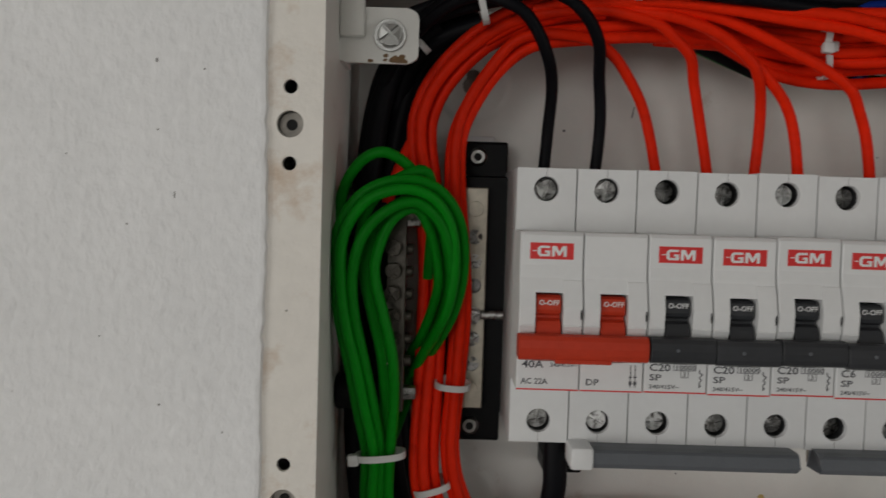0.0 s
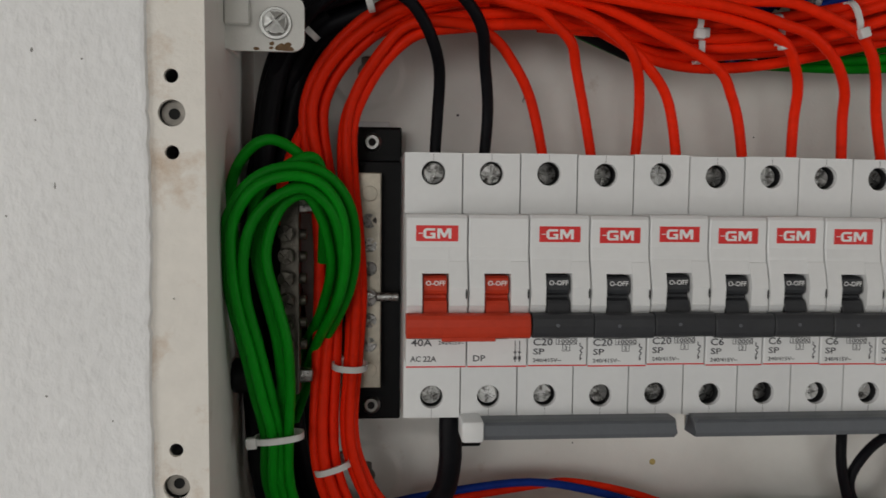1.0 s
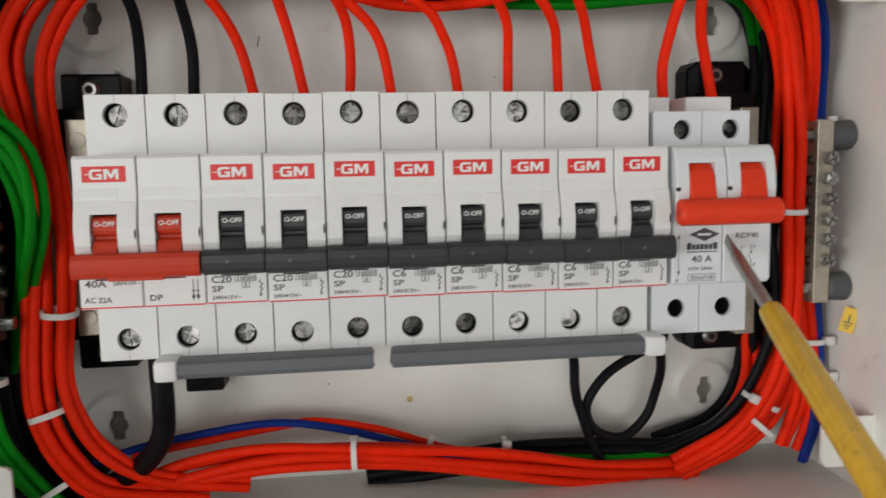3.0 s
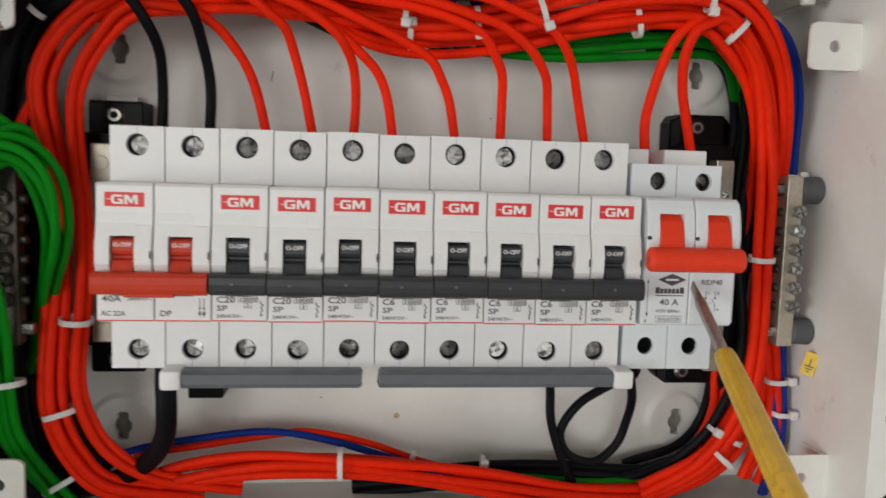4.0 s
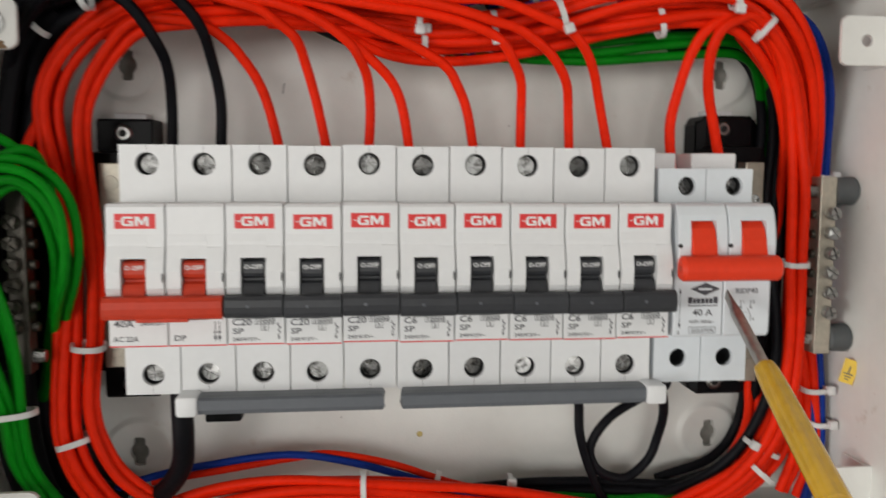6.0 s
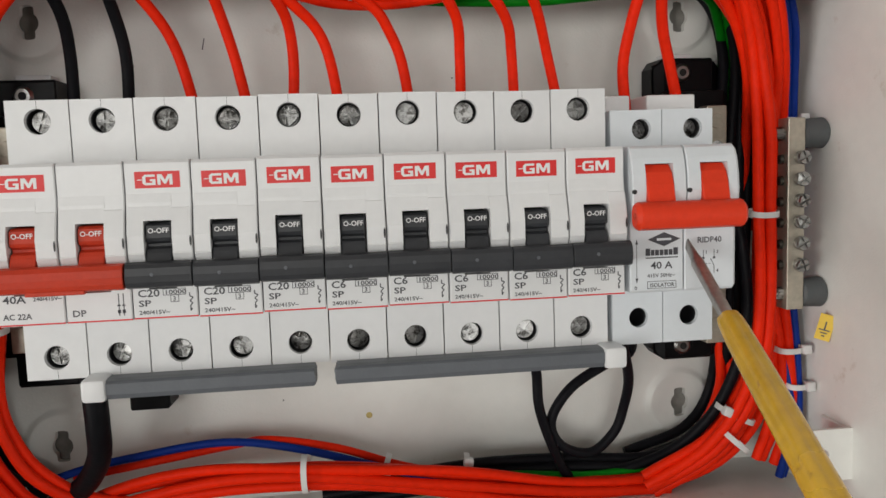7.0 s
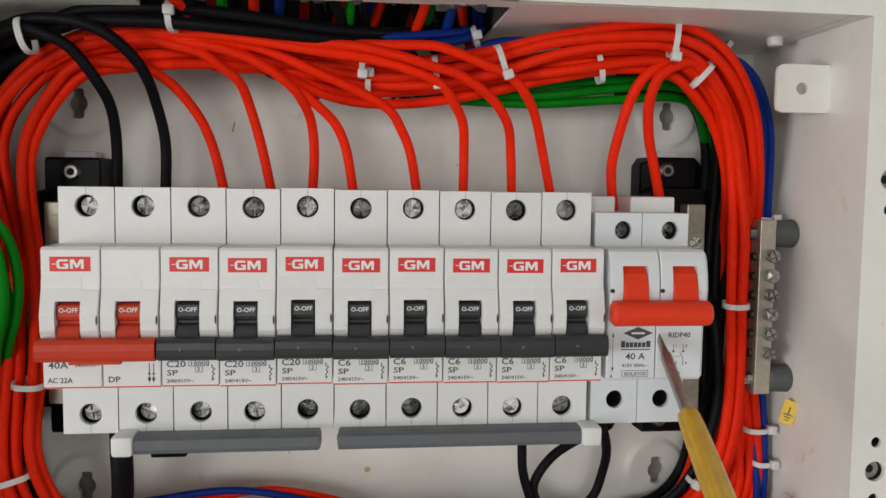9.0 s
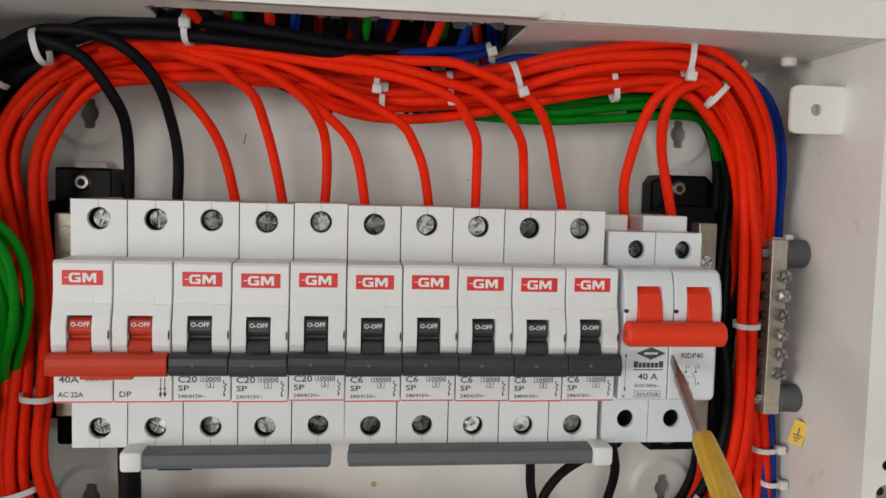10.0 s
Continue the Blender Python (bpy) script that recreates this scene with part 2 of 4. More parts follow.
def print_words(name, words, size, x, y, z, parent, mat=INK, wide=1.0, span=0.0):
    """Words printed on a front face; x, z is the left end of the base line, span their length in millimetres."""
    base = text_mesh(words, size)
    if span:
        ends = [v.co.x for v in base.vertices]
        wide = span / 1000 / (max(ends) - min(ends))
    me = base.copy()
    me.materials.clear()
    me.materials.append(mat)
    ob = new(name, me)
    ob.parent = parent
    ob.matrix_basis = Matrix.LocRotScale(L(x, y, z), Euler((radians(90), 0, 0)), Vector((wide, 1, 1)))
    return ob


def screw(parent, x, y, z, r=3.2, turn=20.0, name="terminal_screw", mat=STEEL, h=1.5, slots=2, axis=(0, -1, 0)):
    """A cheese-head screw with a cross cut into its head; it looks along axis."""
    bm = bmesh.new()
    n, w = 24, r * 0.16
    # the head, as a ring wall and four raised quarters round the cross
    cyl(bm, (0, 0, 0), (0, 0, 1), r, r, h * 0.3, n, 0.12)
    for qd in range(4):
        a0, a1 = qd * math.pi / 2 + 0.2, (qd + 1) * math.pi / 2 - 0.2
        pts = [(w * 1.4 * math.cos((a0 + a1) / 2), w * 1.4 * math.sin((a0 + a1) / 2))]
        pts += [(r * 0.93 * math.cos(a0 + (a1 - a0) * i / 6), r * 0.93 * math.sin(a0 + (a1 - a0) * i / 6)) for i in range(7)]
        lo = [bm.verts.new(L(p[0], p[1], h * 0.29)) for p in pts]
        hi = [bm.verts.new(L(p[0] * 0.94, p[1] * 0.94, h * (1.0 if i == 0 else 0.86))) for i, p in enumerate(pts)]
        for i in range(len(pts)):
            j = (i + 1) % len(pts)
            bm.faces.new((lo[i], lo[j], hi[j], hi[i]))
        bm.faces.new(hi)
    ob = part(name, bm, mat, parent)
    d = Vector(axis)
    ob.matrix_basis = Matrix.Translation(L(x, y, z)) @ d.to_track_quat('Z', 'Y').to_matrix().to_4x4() @ pose(0, 0, 0, random.uniform(-12, 12), random.uniform(-12, 12), turn)
    return ob


def spline(points, step=4):
    """A smooth line through the points (Catmull-Rom), as Vectors in millimetres."""
    p = [Vector(q) for q in points]
    p = [p[0] * 2 - p[1]] + p + [p[-1] * 2 - p[-2]]
    res = []
    for i in range(1, len(p) - 2):
        for s in range(step):
            t = s / step
            a, b, c, d = p[i - 1:i + 3]
            res.append(0.5 * ((2 * b) + (c - a) * t + (2 * a - 5 * b + 4 * c - d) * t * t + (3 * b - a - 3 * c + d) * t ** 3))
    res.append(p[-2])
    return res


def strand(line, u, v, wobble, phase, taper=0.0):
    """The line moved by u sideways in the board's plane and v in depth, with a slow waver; over taper it fans out to u."""
    res, run = [], 0.0
    for i, p in enumerate(line):
        t = (line[min(i + 1, len(line) - 1)] - line[max(i - 1, 0)]).normalized()
        side = t.cross(Vector((0, 1, 0)))
        side = side.normalized() if side.length > 0.05 else Vector((1, 0, 0))
        if i:
            run += (p - line[i - 1]).length
        res.append(p + side * (u * (min(1.0, 0.1 + run / taper) if taper else 1.0) + wobble * math.sin(run / 17 + phase)) + Vector((0, v + wobble * math.cos(run / 23 + phase * 2), 0)))
    return res


def tube(bm, line, d, n=10):
    """A round wire along a line of Vectors in millimetres."""
    prev, up = None, Vector((0, 1, 0.013))
    for i, p in enumerate(line):
        t = (line[min(i + 1, len(line) - 1)] - line[max(i - 1, 0)]).normalized()
        a = (up - t * up.dot(t)).normalized()
        b = t.cross(a)
        up = a
        ring = [bm.verts.new((p + (a * math.cos(6.28318 * k / n) + b * math.sin(6.28318 * k / n)) * d / 2) / 1000 + Vector((0, 0, 1.5))) for k in range(n)]
        if prev:
            for k in range(n):
                bm.faces.new((prev[k], prev[(k + 1) % n], ring[(k + 1) % n], ring[k]))
        else:
            bm.faces.new(ring[::-1])
        prev = ring
    bm.faces.new(prev)
    return bm


KINDS = {"red": RED_PVC, "black": BLACK_PVC, "green": GREEN_PVC, "blue": BLUE_PVC}


def wire(kind, d, points, label, group, u=0.0, v=0.0, wobble=0.0, phase=0.0, step=5, taper=0.0):
    bm = tube(bmesh.new(), strand(spline(points, step), u, v, wobble, phase, taper), d, 12 if d < 5 else 16)
    return tagged(part(kind + "_wire" if d < 5 else kind + "_cable", bm, KINDS[kind], smooth=True), label, "wire" if d < 5 else "cable", group)


def bundle(kind, d, points, offsets, label, group, wobble=0.7, taper=0.0):
    for i, (u, v) in enumerate(offsets):
        wire(kind, d, points, label, group, u, v, wobble, i * 2.1 + len(points), taper=taper)


def cable_tie(at, along, ru, rv, label="milky white nylon cable tie round the wires", head=(1, -0.4), tail=0.0):
    """A strap round a bundle: along is the bundle's way in the board's plane (x, z), ru and rv its half widths sideways and in depth."""
    ob = thing("cable_tie", label, "cable tie", "nylon cable ties", at=at)
    t = Vector((along[0], 0, along[1])).normalized()
    side = t.cross(Vector((0, 1, 0))).normalized()
    deep = Vector((0, 1, 0))
    bm, rings, n = bmesh.new(), [], 28
    for k in range(n):
        a = 6.28318 * k / n
        c = side * (ru * math.copysign(abs(math.cos(a)) ** 0.8, math.cos(a))) + deep * (rv * math.copysign(abs(math.sin(a)) ** 0.8, math.sin(a)))
        o = (side * math.cos(a) + deep * math.sin(a)).normalized()
        skew = t * (0.5 * math.sin(a))
        rings.append([bm.verts.new((c + o * h + t * w + skew) / 1000) for h, w in ((0, -1.0), (0.7, -1.0), (0.7, 1.0), (0, 1.0))])
    for k in range(n):
        a, b = rings[k], rings[(k + 1) % n]
        for j in range(4):
            bm.faces.new((a[j], a[(j + 1) % 4], b[(j + 1) % 4], b[j]))
    part("strap", bm, TIE, ob, smooth=True)
    bm = box(bmesh.new(), -1.7, 1.7, -1.4, 1.4, -1.8, 1.8, 0.6)
    hd = part("head", bm, TIE, ob, smooth=True)
    place = side * ((ru + 1.0) * head[0]) + deep * ((rv + 1.0) * head[1])
    turn = Matrix((side, deep, t)).transposed().to_4x4()
    hd.matrix_basis = Matrix.Translation(place / 1000) @ turn
    if tail:
        bm = box(bmesh.new(), 0, tail, -0.35, 0.35, -0.9, 0.9, 0.2)
        tl = part("tail", bm, TIE, ob)
        tl.matrix_basis = Matrix.Translation(place / 1000) @ turn
    return ob


# ---------------------------------------------------------------- the room
def slab(name, lo, hi, mat, label="", kind="structure"):
    bm = bmesh.new()
    vs = [bm.verts.new((x, y, z)) for x in (lo[0], hi[0]) for y in (lo[1], hi[1]) for z in (lo[2], hi[2])]
    for q in ((0, 1, 3, 2), (4, 6, 7, 5), (0, 4, 5, 1), (2, 3, 7, 6), (0, 2, 6, 4), (1, 5, 7, 3)):
        bm.faces.new([vs[i] for i in q])
    return tagged(part(name, bm, mat), label, kind=kind)


# the flush opening that the board sits in
HX0, HX1, HZ0, HZ1 = -0.0685, 0.2865, 1.374, 1.616
WF = -0.012
wall_main = slab("wall_north", (-2.8, WF, 0), (HX0 - 0.006, 0.16, 2.8), PLASTER, "white painted plaster wall with roller texture")
slab("wall_north_right", (HX1 + 0.004, WF + 0.0065, 0), (2.8, 0.16, 2.8), PLASTER)
slab("wall_north_below", (HX0 - 0.006, WF, 0), (HX1 + 0.004, 0.16, HZ0), PLASTER)
slab("wall_north_above", (HX0 - 0.006, WF, HZ1), (HX1 + 0.004, 0.16, 2.8), PLASTER)
# unseen slab added to shut out the sky, so the flange holes stay dark
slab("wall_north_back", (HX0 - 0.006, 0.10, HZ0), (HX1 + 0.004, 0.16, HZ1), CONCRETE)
# unseen walls, left open where the added area lights stand
for side, xa, xb in (("west", -2.92, -2.8), ("east", 2.8, 2.92)):
    slab("wall_" + side, (xa, -1.4, 0), (xb, 0.16, 2.8), ROOM)
    slab("wall_" + side + "_corner", (xa, -3.4, 0), (xb, -2.5, 2.8), ROOM)
    slab("wall_" + side + "_below", (xa, -2.5, 0), (xb, -1.4, 0.6), ROOM)
    slab("wall_" + side + "_above", (xa, -2.5, 1.7), (xb, -1.4, 2.8), ROOM)
slab("floor", (-2.92, -3.52, -0.1), (2.92, 0.16, 0), FLOOR, "plain grey tiled floor")
slab("ceiling", (-2.92, -3.52, 2.8), (2.92, 0.16, 2.9), ROOM, "plain pale ceiling")
slab("wall_south", (-2.92, -3.52, 0), (-1.55, -3.4, 2.8), ROOM)
slab("wall_south_right", (-0.25, -3.52, 0), (2.92, -3.4, 2.8), ROOM)
slab("wall_south_below", (-1.55, -3.52, 0), (-0.25, -3.4, 1.25), ROOM)
slab("wall_south_above", (-1.55, -3.52, 2.25), (-0.25, -3.4, 2.8), ROOM)
slab("ground", (-60, -90, -0.4), (60, 60, -0.1), CONCRETE, "plain ground outside")


def ragged_edge(name, x_edge, x_wall, way, z0, z1, label, d=0.0):
    """The lip of plaster that laps unevenly over the board's flange."""
    bm, prev = bmesh.new(), None
    n = 110
    for i in range(n + 1):
        z = z0 + (z1 - z0) * i / n
        w = 0.4 + 0.7 * noise.noise(Vector((z * 0.02, x_edge, 3))) + 0.5 * noise.noise(Vector((z * 0.23, x_edge, 9))) + 0.4 * noise.noise(Vector((z * 0.8, x_edge, 5)))
        x = x_edge + way * w
        ring = [bm.verts.new(V(*p)) for p in ((x_wall, d - 12.0, z), (x - way * 1.4, d - 12.0, z), (x - way * 0.4, d - 11.8, z), (x, d - 10.55, z), (x_wall, d - 10.55, z))]
        if prev:
            for k in range(4):
                bm.faces.new((prev[k], prev[k + 1], ring[k + 1], ring[k]))
        prev = ring
    return tagged(part(name, bm, PLASTER), label, kind="structure")


for px, pz, w, h in ((-97.5, 65.0, 0.8, 1.3), (-85.0, 63.0, 0.6, 0.6), (-97.0, 47.0, 0.6, 0.6), (-92.5, 30.0, 0.5, 2.0), (-105.0, 22.0, 0.6, 0.6), (-96.0, -26.0, 0.8, 0.7), (-112.0, -8.0, 0.5, 0.5), (-121.0, 40.0, 0.5, 0.6), (-79.0, -33.0, 0.4, 0.7)):
    bm = bmesh.new()
    bm.faces.new([bm.verts.new(V(px + w * math.cos(q) * 0.5, -12.03, pz + h * math.sin(q) * 0.5)) for q in (0.2, 1.3, 2.2, 3.4, 4.4, 5.5)])
    part("speck", bm, SPECK, wall_main)
ragged_edge("trim", -69.0, -74.5, 1, -126, 116, "uneven plaster edge lapping the steel flange")
ragged_edge("trim_right", 286.0, 290.5, -1, -126, 116, "uneven plaster edge lapping the steel flange", 6.5)

# ---------------------------------------------------------------- the steel board box
X0, X1, Z0, Z1, YB, YF = -54.0, 269.0, -108.0, 101.5, 78.0, -10.5
YR = -4.0  # the flange lies deeper on this side, the box being set askew
cabinet = thing("distribution_box", "cream powder-coated steel distribution box set flush in the wall", "electrical box", at=(0, 0, 0))


def flange_strip(x0, x1, z0, z1, holes, y=YF):
    """A strip of the front flange, pierced by the given (x, z, r) holes one above the other."""
    bm = bmesh.new()
    cuts = [z0] + [(a[1] + b[1]) / 2 for a, b in zip(holes, holes[1:])] + [z1]
    for (hx, hz, r), a, b in zip(holes, cuts, cuts[1:]):
        plate_with_hole(bm, x0, x1, a, b, y, hx, hz, r, 1.2, floor=False)
    bmesh.ops.remove_doubles(bm, verts=bm.verts, dist=1e-6)
    return bm


HOLES = [(-62.8, -83.0, 2.2), (-62.8, -62.0, 1.9), (-62.8, -52.2, 3.6), (-62.8, -41.8, 1.9), (-62.8, 0.0, 0.25), (-62.8, 39.2, 1.9), (-62.8, 49.6, 3.6), (-62.8, 59.4, 1.9), (-62.8, 97.0, 1.6)]
part("flange", flange_strip(-74, X0, -124, 114, HOLES), FLANGE, cabinet, "front flange with brown rust stains")
part("flange", flange_strip(X1, 291, -124, 114, [(278.0, z - 2.5, r) for _, z, r in HOLES], YR), BOX, cabinet)
for hx, y, drop in ((-62.8, YF, 0.0), (278.0, YR, 2.5)):
    for hz in (49.6, -52.2):
        part("hinge_socket", cyl(bmesh.new(), (hx, y + 3.2, hz - drop), (0, 1, 0), 3.4, 3.4, 2.0, 22), SOCKET, cabinet)
        part("hinge_pin", cyl(bmesh.new(), (hx, y + 3.0, hz - drop), (0, 1, 0), 1.5, 1.5, 0.5, 16), DARK, cabinet)
for za, zb in ((Z1, 114), (-124, Z0)):
    bm = box(bmesh.new(), X0, X1, YF, YF + 1.2, za, zb)
    for vert in bm.verts:
        if vert.co.x > 0.1:
            vert.co.y += (YR - YF) / 1000
    part("flange", bm, BOX, cabinet)
for x, s, y in ((X0, -1, YF), (X1, 1, YR)):
    bm = box(bmesh.new(), min(x, x + s * 1.2), max(x, x + s * 1.2), y + 0.02, YB, Z0 - 1.2, Z1 + 1.2)
    part("side_panel", bm, BOX, cabinet)
part("bottom_panel", box(bmesh.new(), X0, X1, YF + 1.2, YB, Z0 - 1.2, Z0), BOX, cabinet)


# top panel, broken open for the incoming conduits
for q in ((X0, 26, YF + 1.2, YB), (26, 148, YF + 1.2, 4), (26, 148, 71, YB), (148, 262.0, YR + 1.2, YB), (262.8, X1, YR + 1.2, YB)):
    part("top_panel", box(bmesh.new(), *q, Z1, Z1 + 1.2), BOX, cabinet, "top panel broken open for the conduits")
bm = bmesh.new()
for i in range(60):
    side = i % 2
    x = 27 + 120 * (i / 60)
    y = (4 if side else 71) + random.uniform(-1.5, 1.5)
    r = random.uniform(1.0, 3.2)
    res = bmesh.ops.create_icosphere(bm, subdivisions=2, radius=r / 1000, matrix=Matrix.Translation(L(x, y, Z1 + random.uniform(0.5, 4.0))))
    for vert in res["verts"]:
        vert.co += Vector(noise.noise_vector(vert.co * 420)) * r * 0.0005
bmesh.ops.translate(bm, verts=bm.verts, vec=(0, 0, 1.5))
tagged(part("mortar_crumbs", bm, CONCRETE), "rough grey mortar crumbs along the broken opening", "mortar", kind="stuff")
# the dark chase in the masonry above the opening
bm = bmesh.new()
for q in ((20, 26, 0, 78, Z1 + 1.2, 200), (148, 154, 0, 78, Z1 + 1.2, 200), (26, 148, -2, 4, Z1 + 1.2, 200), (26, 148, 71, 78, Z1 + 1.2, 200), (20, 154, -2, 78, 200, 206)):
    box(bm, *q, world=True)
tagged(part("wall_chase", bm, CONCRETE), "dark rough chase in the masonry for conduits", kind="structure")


# back plate with its pressed bosses and key holes
def boss_grid(bx, bz):
    """A square piece of the back plate with a pressed round boss and a key-shaped hole."""
    bm = bmesh.new()
    n = 72
    square, rings = [], []
    for i in range(n):
        a = 2 * math.pi * i / n
        c, s = math.cos(a), math.sin(a)
        k = 17.0 / max(abs(c), abs(s))
        square.append((bx + k * c, YB, bz + k * s))
        rings.append(a)
    lines = [square]
    for r, y in ((15.0, YB), (13.6, YB - 0.5), (12.6, YB - 1.5), (11.6, YB - 1.7), (8.5, YB - 1.6)):
        lines.append([(bx + r * math.cos(a), y, bz + r * math.sin(a)) for a in rings])
    key = []
    for a in rings:
        slot = min(6.0, 2.3 / max(0.01, abs(math.cos(a))))
        r = max(3.7, slot)
        key.append((r * math.cos(a), r * math.sin(a)))
    lines.append([(bx + x, YB - 1.6, bz + z) for x, z in key])
    lines.append([(bx + x, YB + 1.0, bz + z) for x, z in key])
    vs = [[bm.verts.new(L(*p)) for p in line] for line in lines]
    for a, b in zip(vs, vs[1:]):
        for i in range(n):
            bm.faces.new((a[i], a[(i + 1) % n], b[(i + 1) % n], b[i]))
    return bm


BOSSES = [(bx, bz) for bx in (-12.0, 230.5) for bz in (74.0, -81.5)]
for bx, bz in BOSSES:
    part("boss", boss_grid(bx, bz), BOX, cabinet, smooth=True)
bm = bmesh.new()
xs = [X0, -29.0, 5.0, 213.5, 247.5, X1]
zs = [Z0, -98.5, -64.5, 57.0, 91.0, Z1]
grid = [[bm.verts.new(L(x, YB, z)) for z in zs] for x in xs]
for a in range(5):
    for b in range(5):
        if not (a in (1, 3) and b in (1, 3)):
            bm.faces.new((grid[a][b], grid[a + 1][b], grid[a + 1][b + 1], grid[a][b + 1]))
part("back_panel", bm, BOX, cabinet)
bm = bmesh.new()
box(bm, X0, X1, YB + 1.4, YB + 2.4, Z0, Z1)
part("backing", bm, MASONRY, cabinet)


def bracket(x_wall, way, z0, z1, fixed):
    """A fixing lug bent out of the box's side, with a screw in it or an empty hole."""
    bm = bmesh.new()
    length = 20.5 if way < 0 else 23.5
    a, b = (x_wall, x_wall + way * length)
    cx, cz = x_wall + way * (10.8 if way < 0 else 15.0), (z0 + z1) / 2
    lo, hi = min(a, b), max(a, b)
    y = 19.5
    # the front face with its hole and two rounded corners
    n, outer, inner, deep, rim = 40, [], [], [], []
    for i in range(n):
        t = 2 * math.pi * (i + 0.5) / n
        c, s = math.cos(t), math.sin(t)
        k = min(((hi if c > 0 else lo) - cx) / c if abs(c) > 1e-6 else 1e9, ((z1 if s > 0 else z0) - cz) / s if abs(s) > 1e-6 else 1e9)
        px, pz = cx + k * c, cz + k * s
        # round the free corners
        fx, fz = (b - px) * way, min(pz - z0, z1 - pz)
        if fx < 2 and fz < 2 and fx + fz < 1.6:
            px -= way * 0.5
            pz += 0.5 * (1 if pz < cz else -1)
        outer.append(bm.verts.new(L(px, y, pz)))
        rim.append(bm.verts.new(L(px, y + 1.5, pz)))
        inner.append(bm.verts.new(L(cx + 2.2 * c, y, cz + 2.2 * s)))
        deep.append(bm.verts.new(L(cx + 2.2 * c, y + 1.5, cz + 2.2 * s)))
    for i in range(n):
        j = (i + 1) % n
        for q in ((outer, inner), (inner, deep), (deep, rim), (rim, outer)):
            bm.faces.new((q[0][i], q[0][j], q[1][j], q[1][i]))
    part("lug", bm, BOX, cabinet)
    part("lug_foot", box(bmesh.new(), min(x_wall - way * 0.2, x_wall + way * 1.6), max(x_wall - way * 0.2, x_wall + way * 1.6), 19.6, 36, z0 + 0.4, z1 - 0.4, 0.4), BOX, cabinet)
    if fixed:
        bm = cyl(bmesh.new(), (cx, 19.4, cz), (0, -1, 0), 4.9, 4.9, 0.9, 28, 0.15)
        part("washer", bm, CLEAN, cabinet, smooth=True)
        screw(cabinet, cx, 18.4, cz, 3.9, 40, "lug_screw", CLEAN, h=2.2)


bracket(X0, 1, 71.3, 87.8, True)
bracket(X1, -1, 71.3, 88.6, False)
bracket(X1, -1, -95.5, -77.0, False)
bracket(X0, 1, -93.0, -74.8, False)
part("lug_tab", box(bmesh.new(), X0 + 0.1, -46.5, 16.2, 19.3, 78.5, 94.0, 1.0), BOX, cabinet, smooth=True)
bm = bmesh.new()
for k in range(14):
    x, z, r = -45 + 14 * random.random(), 71.9 + 2.2 * random.random() ** 2, random.uniform(0.4, 1.2)
    ring = [bm.verts.new(L(x + r * 1.4 * math.cos(q) * random.uniform(0.7, 1.2), 19.44 - 0.004 * k, max(71.45, z + r * math.sin(q) * random.uniform(0.7, 1.2)))) for q in (6.28318 * m / 9 for m in range(9))]
    bm.faces.new(ring)
part("rust_chips", bm, RUST, cabinet, "brown rust where the paint has chipped")
bm = cyl(bmesh.new(), (257, 38, Z1), (0, 0, -1), 3.0, 2.8, 3.4, 20, 0.5)
part("rivet", bm, BOX, cabinet, smooth=True)

# mounting rail behind the row
rail = thing("mounting_rail", "galvanised steel mounting rail behind the breakers", "rail")
bm = bmesh.new()
prism(bm, [(62, -17.5), (63, -17.5), (63, -13), (70, -12.5), (70, 12.5), (63, 13), (63, 17.5), (62, 17.5), (62, 12), (69, 11.5), (69, -11.5), (62, -12)], -16, 240)
part("rail", bm, STEEL, rail)
bm = box(bmesh.new(), 16, 24, 70, YB, -9, 9)
box(bm, 196, 204, 70, YB, -9, 9)
part("standoff", bm, STEEL, rail)


# ---------------------------------------------------------------- breakers
SH_Y, BACK_Y = 16.5, 62.0


def nose_profile(window, step):
    """The (y, z) outline of the raised middle of a module; window cuts the toggle's slot, step lowers the cheek below the top line."""
    if window:
        return [(SH_Y + 0.5, -21.95), (0.6, -21.95), (0.0, -21.35), (0.0, -13.5), (7.0, -12.5), (7.0, 5.7), (-1.55, 6.0), (-0.5, 10.0), (-0.5, 11.0), (0.0, 13.5), (0.0, 21.9), (0.8, 22.8), (SH_Y + 0.5, 22.8)]
    d = -0.4 if step else 0.0
    return [(SH_Y + 0.5, -22.0), (0.6, -22.0), (0.0, -21.4), (0.0, -10.5), (-2.1 + d, -4.0), (-2.6 + d, -3.2), (-2.35 + d, -2.8), (-2.6 + d, 2.0), (-1.7 + d, 5.5), (-0.5 + d, 9.4 if step else 10.0), (-0.5, 9.5 if step else 11.0), (0.0, 13.5), (0.0, 21.9), (0.8, 22.8), (SH_Y + 0.5, 22.8)]


